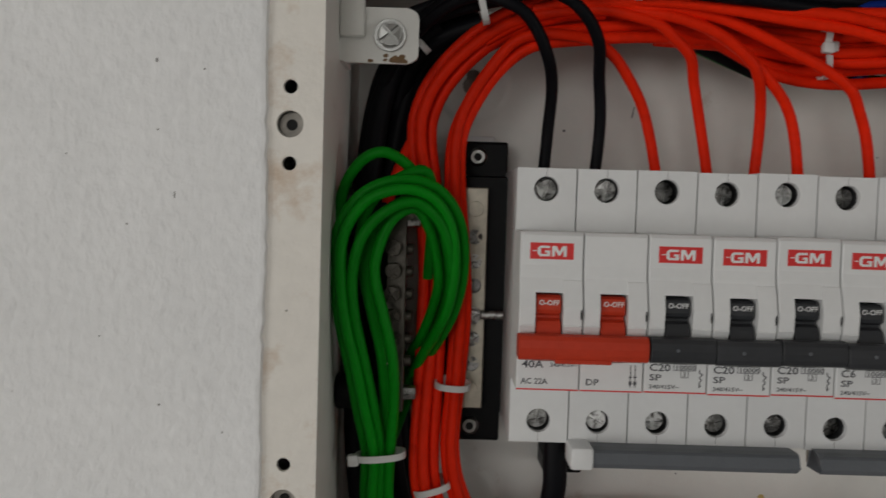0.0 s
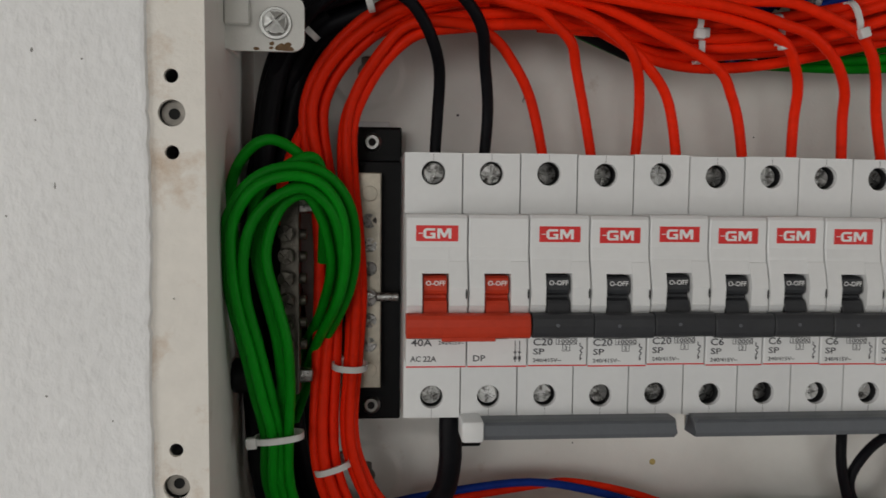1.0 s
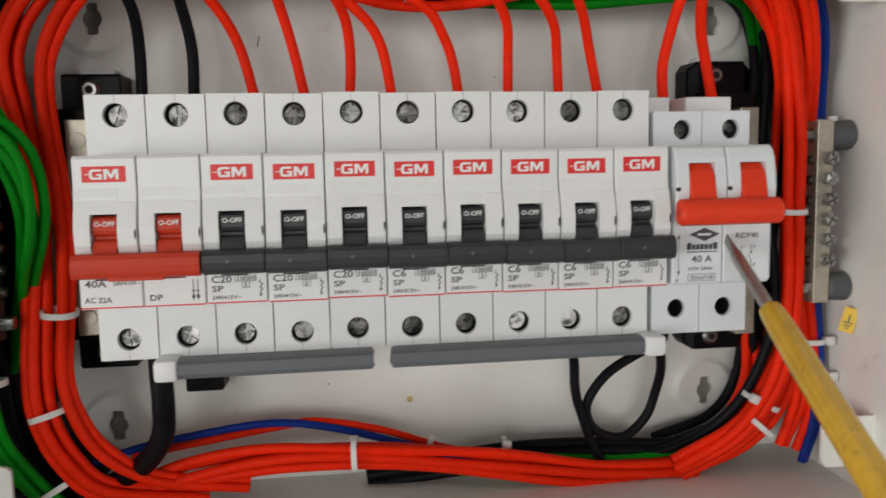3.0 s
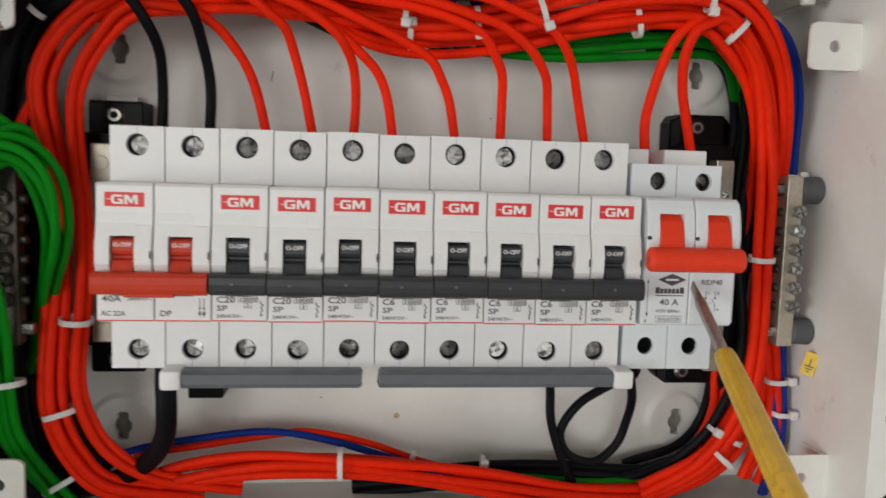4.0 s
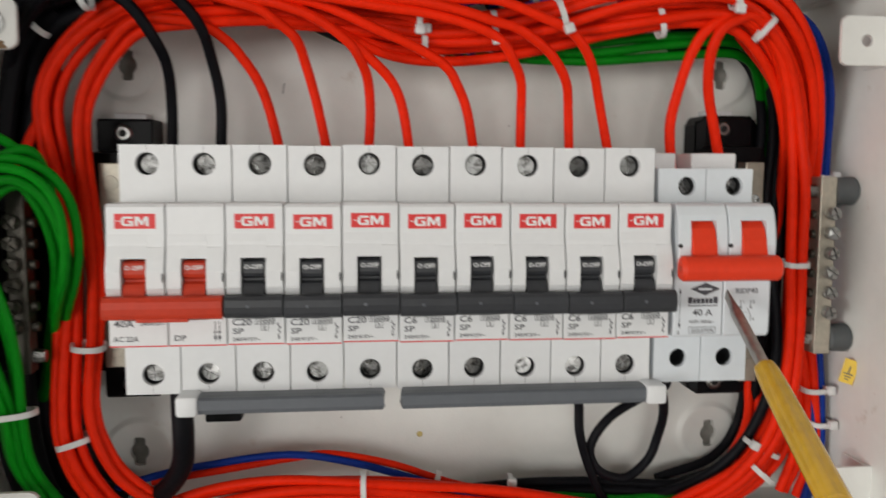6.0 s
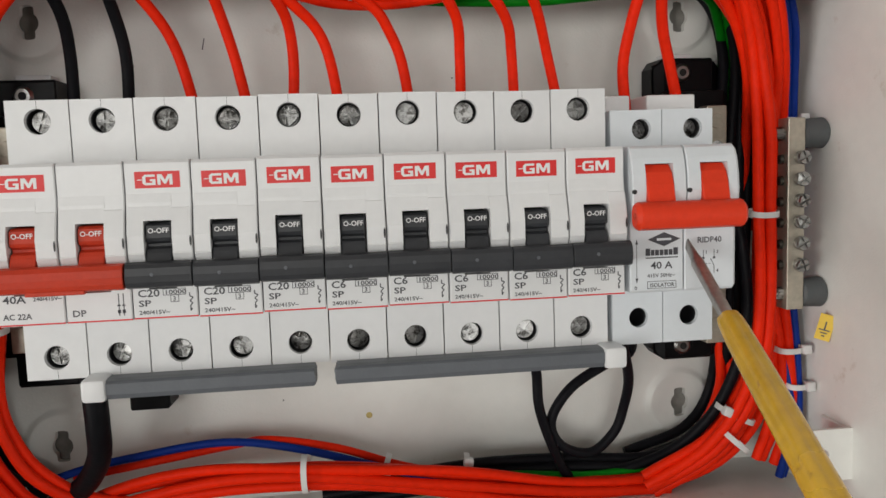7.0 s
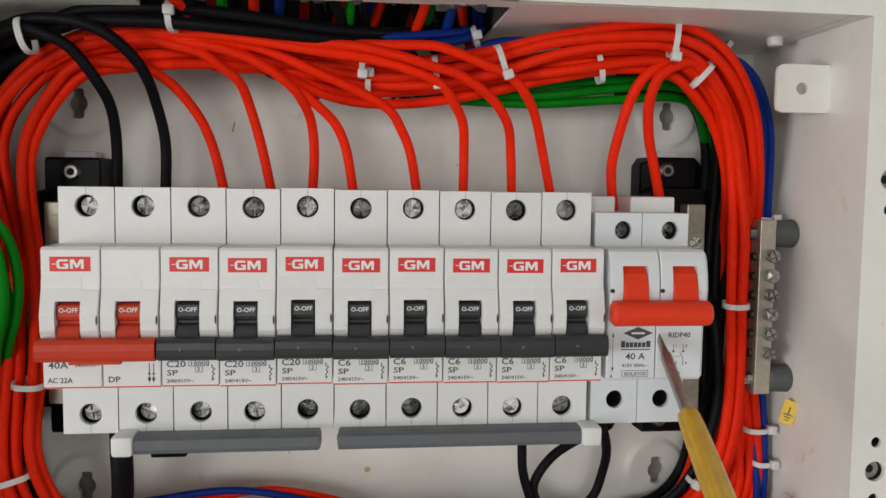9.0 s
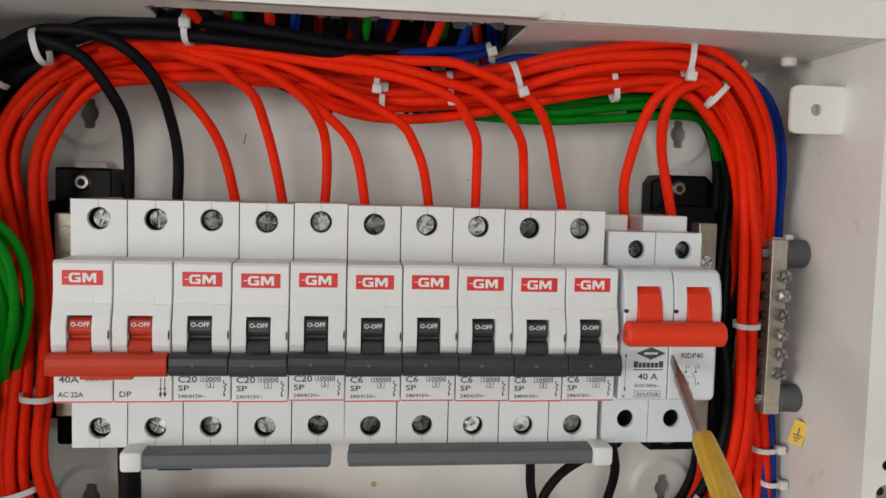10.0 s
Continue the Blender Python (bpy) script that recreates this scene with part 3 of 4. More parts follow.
def pole(parent, x, top=41.4, low=-41.4, mat=WHITE, seam=True):
    """One 18 mm pole: two terminal blocks and the raised middle with its toggle slot."""
    bm = bmesh.new()
    g = 0.2
    prism(bm, nose_profile(False, False), x + g, x + 4.7, 0.3, 0)
    prism(bm, nose_profile(True, False), x + 4.7, x + 12.4)
    prism(bm, nose_profile(False, True), x + 12.4, x + 18 - g, 0, 0.3)
    bmesh.ops.remove_doubles(bm, verts=bm.verts, dist=1e-6)
    part("front_cover", bm, mat, parent)
    # flat dark ellipse: the notch's shade is put into its colour
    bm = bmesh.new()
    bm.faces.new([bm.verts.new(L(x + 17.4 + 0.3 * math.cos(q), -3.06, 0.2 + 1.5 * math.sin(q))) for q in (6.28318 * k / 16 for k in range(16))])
    part("side_notch_shade", bm, RECESS_SHADE, parent)
    part("case", box(bmesh.new(), x + g, x + 18 - g, SH_Y + 0.6, BACK_Y, -21.9, 22.7), mat, parent)
    for lo, hi, z, s, r in ((22.8, top, 35.2, 1, 3.75), (low, -22.0, -34.8, -1, 3.65)):
        bm = bmesh.new()
        shoulder(bm, x + g, x + 18 - g, lo, hi, SH_Y, BACK_Y, x + 9.0, z, r, 8.0)
        bmesh.ops.remove_doubles(bm, verts=bm.verts, dist=1e-6)
        block = part("terminal", bm, mat, parent)
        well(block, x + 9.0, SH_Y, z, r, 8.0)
        if seam:
            zz = sorted((z + s * 3.8, s * 41.3))
            part("moulding_seam", box(bmesh.new(), x + 8.95, x + 9.05, SH_Y - 0.03, SH_Y + 0.2, zz[0], zz[1]), INK, block)
        screw(block, x + 9.0 + random.uniform(-0.3, 0.3), SH_Y + 5.0, z, 3.3, random.uniform(0, 90))


def toggle(parent, x, mat, words=True):
    """The rocker in its slot: a curved face with a printed top, a ridge and a neck that runs into the bar."""
    bm = bmesh.new()
    prism(bm, [(6.8, 5.4), (0.2, 5.2), (-1.0, 4.5), (-1.4, 1.2), (-1.0, 0.2), (0.4, -0.6), (0.4, -1.3), (-1.2, -2.0), (-1.8, -3.0), (-2.6, -5.0), (-4.3, -8.0), (4.0, -12.0), (6.8, -12.0)], x + 5.1, x + 11.95, 0.25, 0.25)
    rocker = part("toggle", bm, mat, parent)
    if words:
        print_words("marking", "O-OFF", 2.0, x + 5.7, -1.5, 2.5, rocker, PALE, span=5.7)


def bar(parent, x0, x1, mat, z0=-12.3, z1=-5.0, y=-7.2):
    """The grip across the toggles: a rounded bar with a slight waist and square ends."""
    bm = bmesh.new()
    h = z1 - z0
    prof = [(y + 7.5, z0 + 0.6), (y + 1.8, z0), (y + 0.5, z0 + 0.5), (y, z0 + 1.8), (y - 0.2, z0 + h * 0.5), (y + 0.2, z1 - 1.6), (y + 0.9, z1 - 0.5), (y + 2.2, z1), (y + 7.5, z1 - 0.8)]
    prism(bm, prof, x0, x1, 0.2, 0.2)
    return part("grip_bar", bm, mat, parent)


def logo(parent, x, z, w=12.2, h=4.6):
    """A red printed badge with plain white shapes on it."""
    plate = part("badge", box(bmesh.new(), x, x + w, -0.06, 0.2, z - h / 2, z + h / 2), LOGO_RED, parent, "printed red badge")
    k = h / 4.6
    curl = [(5.3, 1.45), (2.75, 1.45), (2.1, 0.8), (2.1, -0.9), (2.75, -1.5), (5.6, -1.5), (5.6, 0.15), (4.1, 0.15), (4.1, -0.4), (4.75, -0.4), (4.75, -0.85), (3.1, -0.85), (2.95, -0.7), (2.95, 0.6), (3.15, 0.8), (5.5, 0.8), (5.5, 1.4)]
    peaks = [(6.1, -1.5), (6.1, 1.45), (7.3, 1.45), (8.15, -0.1), (9.0, 1.45), (10.2, 1.45), (10.2, -1.5), (9.35, -1.5), (9.35, 0.35), (8.45, -1.2), (7.85, -1.2), (6.95, 0.35), (6.95, -1.5)]
    pulse = [(0.7, 0.12), (2.0, 0.12), (2.0, -0.12), (0.7, -0.12)]
    for outline in (curl, peaks, pulse):
        bm = bmesh.new()
        bm.faces.new([bm.verts.new(L(x + px * w / 12.2, -0.1, z + pz * k)) for px, pz in outline])
        part("badge_mark", bm, PALE, plate)


def curve_mark(parent, x, z):
    """The small zigzag sign of a release beside the rating."""
    bm = bmesh.new()
    pts = [(0, 5.4), (0, 4.4), (0.9, 4.0), (0.0, 3.0), (0.7, 2.4), (0.1, 1.7), (0.1, 0.2), (0.5, 0.9)]
    for (xa, za), (xb, zb) in zip(pts, pts[1:]):
        d = Vector((xb - xa, zb - za)).normalized() * 0.16
        q = [(xa - d.y, za + d.x), (xb - d.y, zb + d.x), (xb + d.y, zb - d.x), (xa + d.y, za - d.x)]
        bm.faces.new([bm.verts.new(L(x + p[0], -0.07, z + p[1])) for p in q])
    part("release_mark", bm, INK, parent)


def outline_box(parent, x, z, w, h, t=0.16, name="rating_frame", y=-0.07):
    bm = bmesh.new()
    for q in ((x, x + w, z, z + t), (x, x + w, z + h - t, z + h), (x, x + t, z + t, z + h - t), (x + w - t, x + w, z + t, z + h - t)):
        box(bm, q[0], q[1], y, y + 0.05, q[2], q[3])
    part(name, bm, INK, parent)


def rating_print(parent, x, kind):
    print_words("rating", kind, 2.9, x + 1.5, -0.07, -15.5, parent, INK, span=5.9 if len(kind) > 2 else 4.1)
    print_words("rating", "SP", 2.5, x + 1.6, -0.07, -18.2, parent, INK, span=3.4)
    print_words("rating", "240/415V~", 1.6, x + 1.6, -0.07, -20.5, parent, INK, span=8.4)
    outline_box(parent, x + 8.4, -15.3, 6.3, 1.9)
    print_words("rating", "10000", 1.8, x + 8.75, -0.07, -15.0, parent, INK, span=5.6)
    outline_box(parent, x + 10.4, -17.3, 2.3, 2.1)
    print_words("rating", "3", 1.9, x + 11.0, -0.07, -16.95, parent, INK)
    curve_mark(parent, x + 15.7, -20.2)


def red_line(parent, x0, x1):
    part("red_line", box(bmesh.new(), x0 + 0.25, x1 - 0.25, -0.07, 0.3, -21.75, -21.35), LOGO_RED, parent)


def breaker(i, kind):
    x = 18.0 * i
    ob = thing("circuit_breaker", "white single-pole circuit breaker, switched off, " + kind + " rating, charcoal toggle", "circuit breaker", "breakers in the row", at=(x, 0, random.uniform(-0.35, 0.35)))
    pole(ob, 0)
    toggle(ob, 0, BLACK_SWITCH)
    grip = bar(ob, 0.12, 17.88, BLACK_SWITCH)
    part("grip_pip", cyl(bmesh.new(), (7.3, -7.35, -8.4), (0, -1, 0), 0.55, 0.4, 0.2, 12), GREY, grip)
    logo(ob, 2.9, 17.3)
    rating_print(ob, 0, kind)
    red_line(ob, 0, 18)
    return ob


main = thing("main_switch", "white double-pole main switch with joined brick-red toggles", "main switch", at=(0, 0, 0))
for x in (0, 18):
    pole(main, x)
    toggle(main, x, RED_SWITCH)
    red_line(main, x, x + 18)
bar(main, 0.0, 35.6, RED_SWITCH)
part("grip_rib", box(bmesh.new(), 10.0, 25.5, -7.0, -4.5, -12.9, -11.6, 0.3), RED_SWITCH, main)
logo(main, 2.9, 17.5)
print_words("rating", "40A", 2.9, 1.7, -0.07, -15.4, main, INK, span=6.1)
print_words("rating", "240/415V~", 1.6, 9.6, -0.07, -15.0, main, INK, span=7.6)
print_words("rating", "AC 22A", 2.3, 1.5, -0.07, -20.0, main, INK, span=7.6)
print_words("rating", "DP", 2.6, 19.7, -0.07, -20.0, main, INK, span=3.6)
bm = bmesh.new()
for k in range(2):
    box(bm, 32.2 + k * 1.3, 32.45 + k * 1.3, -0.07, -0.02, -20.3, -14.0)
    box(bm, 31.9 + k * 1.3, 32.75 + k * 1.3, -0.07, -0.02, -19.6, -18.6)
    box(bm, 31.9 + k * 1.3, 32.75 + k * 1.3, -0.07, -0.02, -17.6, -17.2)
part("pole_marks", bm, INK, main)

for i in range(2, 10):
    breaker(i, "C20" if i < 5 else "C6")

# ---------------------------------------------------------------- isolator
iso = thing("isolator_switch", "cool-white double-pole isolator with joined orange-red toggles", "isolator", at=(181.4, 0, 0))
iso.scale = (0.962, 1, 1)  # its poles are narrower than the breakers'
for k in range(2):
    x = 17.9 * k
    bm = bmesh.new()
    cheek = [(17, -22.0), (0.8, -22.0), (0.0, -21.2), (0.0, -2.5), (-0.8, 0.0), (-2.4, 5.0), (-2.9, 9.0), (-2.4, 14.0), (-1.2, 19.0), (0.2, 21.8), (1.4, 22.6), (17, 22.6)]
    crown = [(17, 17.2), (-1.6, 17.2), (-1.2, 19.0), (0.2, 21.8), (1.4, 22.6), (17, 22.6)]
    sill = [(17, -22.0), (0.8, -22.0), (0.0, -21.2), (0.0, -2.5), (1.0, -1.8), (17, -1.8)]
    prism(bm, cheek, x + 0.2, x + 4.5, 0.35, 0)
    prism(bm, crown, x + 4.5, x + 13.6)
    prism(bm, sill, x + 4.5, x + 13.6)
    prism(bm, cheek, x + 13.6, x + 17.7, 0, 0.35 if k == 0 else 1.2)
    bmesh.ops.remove_doubles(bm, verts=bm.verts, dist=1e-6)
    part("front_cover", bm, COOL, iso)
    part("case", box(bmesh.new(), x + 0.15, x + 17.75, 8, BACK_Y, -21.9, 22.5), COOL, iso)
    bm = bmesh.new()
    shoulder(bm, x + 0.15, x + 17.75, 22.6, 34.3, SH_Y, BACK_Y, x + 10.8, 28.2, 3.3, 7)
    bmesh.ops.remove_doubles(bm, verts=bm.verts, dist=1e-6)
    block = part("terminal", bm, COOL, iso)
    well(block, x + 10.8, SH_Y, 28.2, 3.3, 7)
    bm = bmesh.new()
    shoulder(bm, x + 0.15, x + 17.75, -41.6, -22.0, SH_Y, BACK_Y, x + 9.3, -32.9, 3.3, 16)
    bmesh.ops.remove_doubles(bm, verts=bm.verts, dist=1e-6)
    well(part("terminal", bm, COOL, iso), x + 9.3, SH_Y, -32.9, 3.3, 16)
    # dark disc on the cheek; its colour gives the dimple's shade
    part("cheek_dimple_shade", cyl(bmesh.new(), (x + 0.75, -2.3, 9.0), (0, -1, 0), 0.75, 0.7, 0.75, 18), RECESS_SHADE, iso)
    screw(iso, x + 10.8, SH_Y + 5.0, 28.2, 3.0, 30 + 40 * k)
    bm = prism(bmesh.new(), [(8, 17.1), (0.8, 16.9), (-1.6, 14.6), (-3.2, 11.0), (-4.2, 7.0), (-5.4, 4.0), (6, -1.0), (8, -1.0)], x + 4.6, x + 13.5, 0.4, 0.4)
    part("toggle", bm, ORANGE_SWITCH, iso)
bm = bmesh.new()
prism(bm, [(-3.5, -2.0), (-6.3, -2.3), (-8.2, -1.6), (-9.3, 0.0), (-9.5, 2.2), (-8.9, 4.2), (-7.4, 5.7), (-5.4, 6.1), (-3.5, 5.7), (-2.6, 3.6), (-2.6, 0.0)], -0.6, 35.0, 1.2, 1.2)
part("grip_bar", bm, ORANGE_SWITCH, iso, smooth=True)
# thin disc in a darker red, for the shade inside an end hole
part("grip_hole_shade", cyl(bmesh.new(), (-0.65, -6.2, 2.0), (-1, 0, 0), 1.1, 1.1, 0.1, 14), RED_SWITCH, iso)
# plain shapes for the maker's marks, and the readable ratings
bm = bmesh.new()
bm.faces.new([bm.verts.new(L(x, -0.07, z)) for x, z in ((5.9, -5.7), (11.3, -3.6), (16.7, -5.7), (11.3, -7.9))])
part("diamond_mark", bm, INK, iso)
part("diamond_bar", box(bmesh.new(), 8.9, 13.7, -0.13, -0.08, -6.1, -5.4), COOL, iso)
bm = bmesh.new()
for a, b, h in ((5.2, 6.7, 2.2), (6.95, 8.1, 1.7), (8.35, 9.6, 1.7), (9.85, 11.1, 1.7), (11.35, 12.6, 1.7), (12.85, 14.1, 1.7), (14.35, 15.9, 2.2)):
    box(bm, a, b, -0.07, -0.02, -10.6, -10.6 + h)
box(bm, 5.2, 15.9, -0.07, -0.02, -11.5, -11.15)
part("maker_bars", bm, INK, iso)
print_words("rating", "40 A", 3.1, 6.9, -0.07, -14.7, iso, INK, span=7.2)
print_words("rating", "415V 50Hz~", 1.6, 5.7, -0.07, -17.3, iso, INK, span=9.2)
outline_box(iso, 5.7, -20.8, 9.6, 2.3)
print_words("rating", "ISOLATOR", 1.7, 6.6, -0.07, -20.3, iso, INK, span=8.0)
print_words("rating", "RIDP40", 2.5, 22.3, -0.07, -7.3, iso, INK, span=8.0)
print_words("rating", "DP", 1.8, 24.6, -0.07, -20.4, iso, INK, span=2.4)
print_words("rating", "0", 1.6, 1.5, -0.07, -20.9, iso, INK, 1.0)
bm = bmesh.new()
box(bm, 2.2, 2.35, -0.07, -0.02, -18.4, -6.0)
for z, s in ((-18.4, -1), (-6.0, 1)):
    bm.faces.new([bm.verts.new(L(2.28 + dx, -0.07, z + dz)) for dx, dz in ((-0.45, -s * 1.0), (0.45, -s * 1.0), (0, s * 0.6))])
part("travel_arrow", bm, INK, iso)
bm = bmesh.new()
for k in range(2):
    x = 24.3 + k * 3.6
    box(bm, x, x + 0.2, -0.07, -0.02, -11.8, -9.6)
    box(bm, x - 0.3, x + 0.5, -0.07, -0.02, -12.4, -11.8)
    bm.faces.new([bm.verts.new(L(x + dx, -0.07, dz)) for dx, dz in ((-1.2, -12.4), (-1.0, -12.3), (0.2, -14.6), (0.0, -14.6))])
    box(bm, x, x + 0.2, -0.07, -0.02, -16.8, -14.6)
box(bm, 24.9, 25.7, -0.07, -0.02, -13.9, -13.75)
box(bm, 26.1, 26.9, -0.07, -0.02, -13.9, -13.75)
part("contact_sign", bm, INK, iso)
for words, x, z in (("1", 25.0, -10.8), ("3", 28.7, -10.8), ("2", 25.0, -16.6), ("4", 28.7, -16.6)):
    print_words("rating", words, 1.5, x, -0.07, z, iso)
# two ivory clips that peep out above the isolator
clip = thing("terminal_shroud", "pale plastic shroud tabs behind the isolator top", "shroud")
for a, b in ((183, 193), (199, 216)):
    part("tab", box(bmesh.new(), a, b, 30, 58, 33, 40.0, 0.6), WHITE, clip)

# ---------------------------------------------------------------- terminal bars
def terminal_block(x0, x1, z0, z1, bar_x0, bar_x1, bar_z0, bar_z1, studs, lone, label, screw_x, bev):
    """A black moulded carrier on the back plate with a plated terminal bar on it."""
    ob = thing("terminal_block", label, "terminal block", "neutral terminal blocks")
    bm = bmesh.new()
    prism(bm, [(78, z0), (62, z0), (61, z0 + 1), (61, z0 + 12), (52, z0 + 13), (52, z1 - 13), (61, z1 - 12), (61, z1 - 1), (62, z1), (78, z1)], x0, x1, bev, bev)
    part("carrier", bm, BAKELITE, ob)
    part("white_pad", box(bmesh.new(), (x0 + x1) / 2 - 6, (x0 + x1) / 2 + 6, 70, 78, z0 - 2, z1 + 2.6, 0.5), WHITE, ob)
    for z in (z0 + 5.5, z1 - 5.5):
        part("eyelet", cyl(bmesh.new(), (screw_x, 61.2, z), (0, -1, 0), 3.4, 2.6, 1.3, 22, 0.2), CLEAN, ob, smooth=True)
        # black disc over the eyelet's face, painting the shade in its hole
        part("eyelet_hole_shade", cyl(bmesh.new(), (screw_x, 59.95, z), (0, -1, 0), 1.4, 1.4, 0.12, 16), DARK, ob)
    part("terminal_bar", box(bmesh.new(), bar_x0, bar_x1, 45, 52.5, bar_z0, bar_z1, 0.4), BRASS, ob, "plated terminal bar")
    cx = (bar_x0 + bar_x1) / 2
    for i, z in enumerate(studs):
        if i in (0, len(studs) - 1):
            part("bar_rivet", cyl(bmesh.new(), (cx, 45.1, z), (0, -1, 0), 2.7, 2.5, 0.4, 20), BRASS, ob)
        elif i == lone:
            screw(ob, cx - 0.6, 42.5, z, 3.2, 30, "clamp_screw", h=2.6)
            part("clamp_pin", cyl(bmesh.new(), (cx + 2.4, 41.5, z + 0.3), (1, 0, 0), 1.5, 1.5, 7.5, 16, 0.3), STEEL, ob, smooth=True)
        else:
            screw(ob, cx, 45.4, z, 2.6, random.uniform(0, 90), "clamp_screw", h=1.6)
    return ob


terminal_block(-19.8, 0.6, -54.5, 52.3, -14.7, -6.7, -38.8, 35.6, [28.5, 19.2, 11.0, 2.8, -6.8, -15.2, -23.6, -32.5], 4,
               "black terminal block with a plated neutral bar", -10.0, 0.5)
terminal_block(214.5, 240.5, -59.5, 56.0, 227.5, 235.0, -50, 37.0, [31.5, 22.0, 12.0, 2.0, -8, -18, -28, -43], -1,
               "black terminal block with a plated bar beside the isolator", 225.0, 3.5)


def earth_bar(x0, x1, z0, z1, y0, way, metal, label, dim):
    """A plated bar held off the side wall by two round insulators, with clamp screws along it."""
    ob = thing("earth_bar", label, "earth bar", "earth bars")
    part("bar", box(bmesh.new(), x0, x1, y0, y0 + 7, z0, z1, 0.35), metal, ob)
    wall = X1 if way > 0 else X0
    edge = x1 if way > 0 else x0
    # dim: bar, screws and insulators take darker colours for the shade around them
    for z in (z1 - 5.5, z0 + 5.5):
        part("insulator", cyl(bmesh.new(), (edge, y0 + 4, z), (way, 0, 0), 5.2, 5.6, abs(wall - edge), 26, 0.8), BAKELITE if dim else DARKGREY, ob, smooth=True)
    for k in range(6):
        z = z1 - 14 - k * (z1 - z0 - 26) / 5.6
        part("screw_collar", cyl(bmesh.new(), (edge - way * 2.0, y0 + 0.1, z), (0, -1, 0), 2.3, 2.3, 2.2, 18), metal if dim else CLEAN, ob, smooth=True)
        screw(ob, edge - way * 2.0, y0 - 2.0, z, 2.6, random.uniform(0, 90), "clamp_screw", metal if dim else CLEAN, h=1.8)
        part("clamp_stud", cyl(bmesh.new(), (edge - way * 5.4, y0 + 4.0, z - 0.6), (-way, 0, 0), 1.9, 1.7, 2.6, 14, 0.3), SHADED_BRASS, ob, smooth=True)
    for z in (z1 - 5.5, z0 + 5.5):
        part("fixing_bolt", cyl(bmesh.new(), (edge - way * 5.6, y0 + 4.0, z), (-way, 0, 0), 2.6, 2.3, 4.2, 8, 0.3), STEEL, ob)
    return ob


earth_bar(253.5, 260.0, -37.3, 31.5, 36.0, 1, BRASS, "plated brass earth bar on dark grey insulators", False)
earth_bar(-38.5, -32.6, -35.5, 30.0, 24.0, -1, SHADED_BRASS, "earth bar behind the green coil, coloured dark for the shade there", True)

# ---------------------------------------------------------------- busbar sleeves under the breakers
def busbar(x0, x1, cap_left, cap_right, z, label):
    ob = thing("busbar", label, "busbar", "busbars under the breakers", at=(x0, 0, z))
    w = x1 - x0
    bm = prism(bmesh.new(), [(9.0, -2.9), (8.2, -1.4), (8.2, 1.8), (9.2, 2.5), (12, 2.7), (17, 2.6), (17, -3.0)], 0, w, 0.25, 0.25)
    for vert in bm.verts:
        x = vert.co.x * 1000
        if (x > w - 0.3 and not cap_right) or (x < 0.3 and not cap_left):
            vert.co.x += random.uniform(-1.1, 0.5) / 1000 * (1 if x > 1 else -1)
    part("sleeve", bm, GREY, ob, "grey plastic sleeve with a ragged cut end")
    for on, a, b in ((cap_left, -0.6, 6.4), (cap_right, w - 6.4, w + 0.8)):
        if on:
            part("end_cap", box(bmesh.new(), a, b, 7.2, 18, -3.5, 3.4, 1.2), WHITE, ob, "white end cap", smooth=True)
    bm = bmesh.new()
    for k in range(int(w // 18)):
        box(bm, 9 + 18 * k - 2, 9 + 18 * k + 2, 19, 20.2, -1.0, 4.6)
    box(bm, 1.0, w - 1.0, 17, 20.2, -2.5, 2.5)
    part("comb", bm, BRASS, ob)
    return ob


busbar(18.2, 85.8, True, False, -43.6, "grey sleeved busbar with a white end cap")
busbar(91.4, 182.4, False, True, -43.6, "grey sleeved busbar with a white end cap")
# a black clip on the back plate below the row
hook = thing("cable_clip", "small black plastic clip on the back plate", "clip", at=(23, 62, -62.5))
part("clip_body", prism(bmesh.new(), [(0, -3), (0, 3), (16, 4), (16, -4)], -6, 8, 0.6, 0.6), BAKELITE, hook)
for x, z, w, h, a in ((48.0, 66.0, 0.35, 4.2, 12), (22.5, 58.5, 0.9, 0.8, 0), (140.0, 52.0, 0.5, 0.5, 0), (70.0, -70.0, 0.5, 0.6, 0)):
    ob = part("scuff", box(bmesh.new(), -w / 2, w / 2, -0.05, 0.05, -h / 2, h / 2), INK, cabinet)
    ob.matrix_basis = Matrix.Translation(L(x, YB - 0.06, z)) @ pose(0, 0, 0, 0, a, 0)
# yellow paint fleck
bm = cyl(bmesh.new(), (102.9, 77.9, -78.3), (0, -1, 0), 1.3, 0.9, 0.25, 9)
bmesh.ops.translate(bm, verts=bm.verts, vec=(0, 0, 1.5))
tagged(part("paint_fleck", bm, FLECK), "small yellow paint fleck on the back plate", "paint fleck")

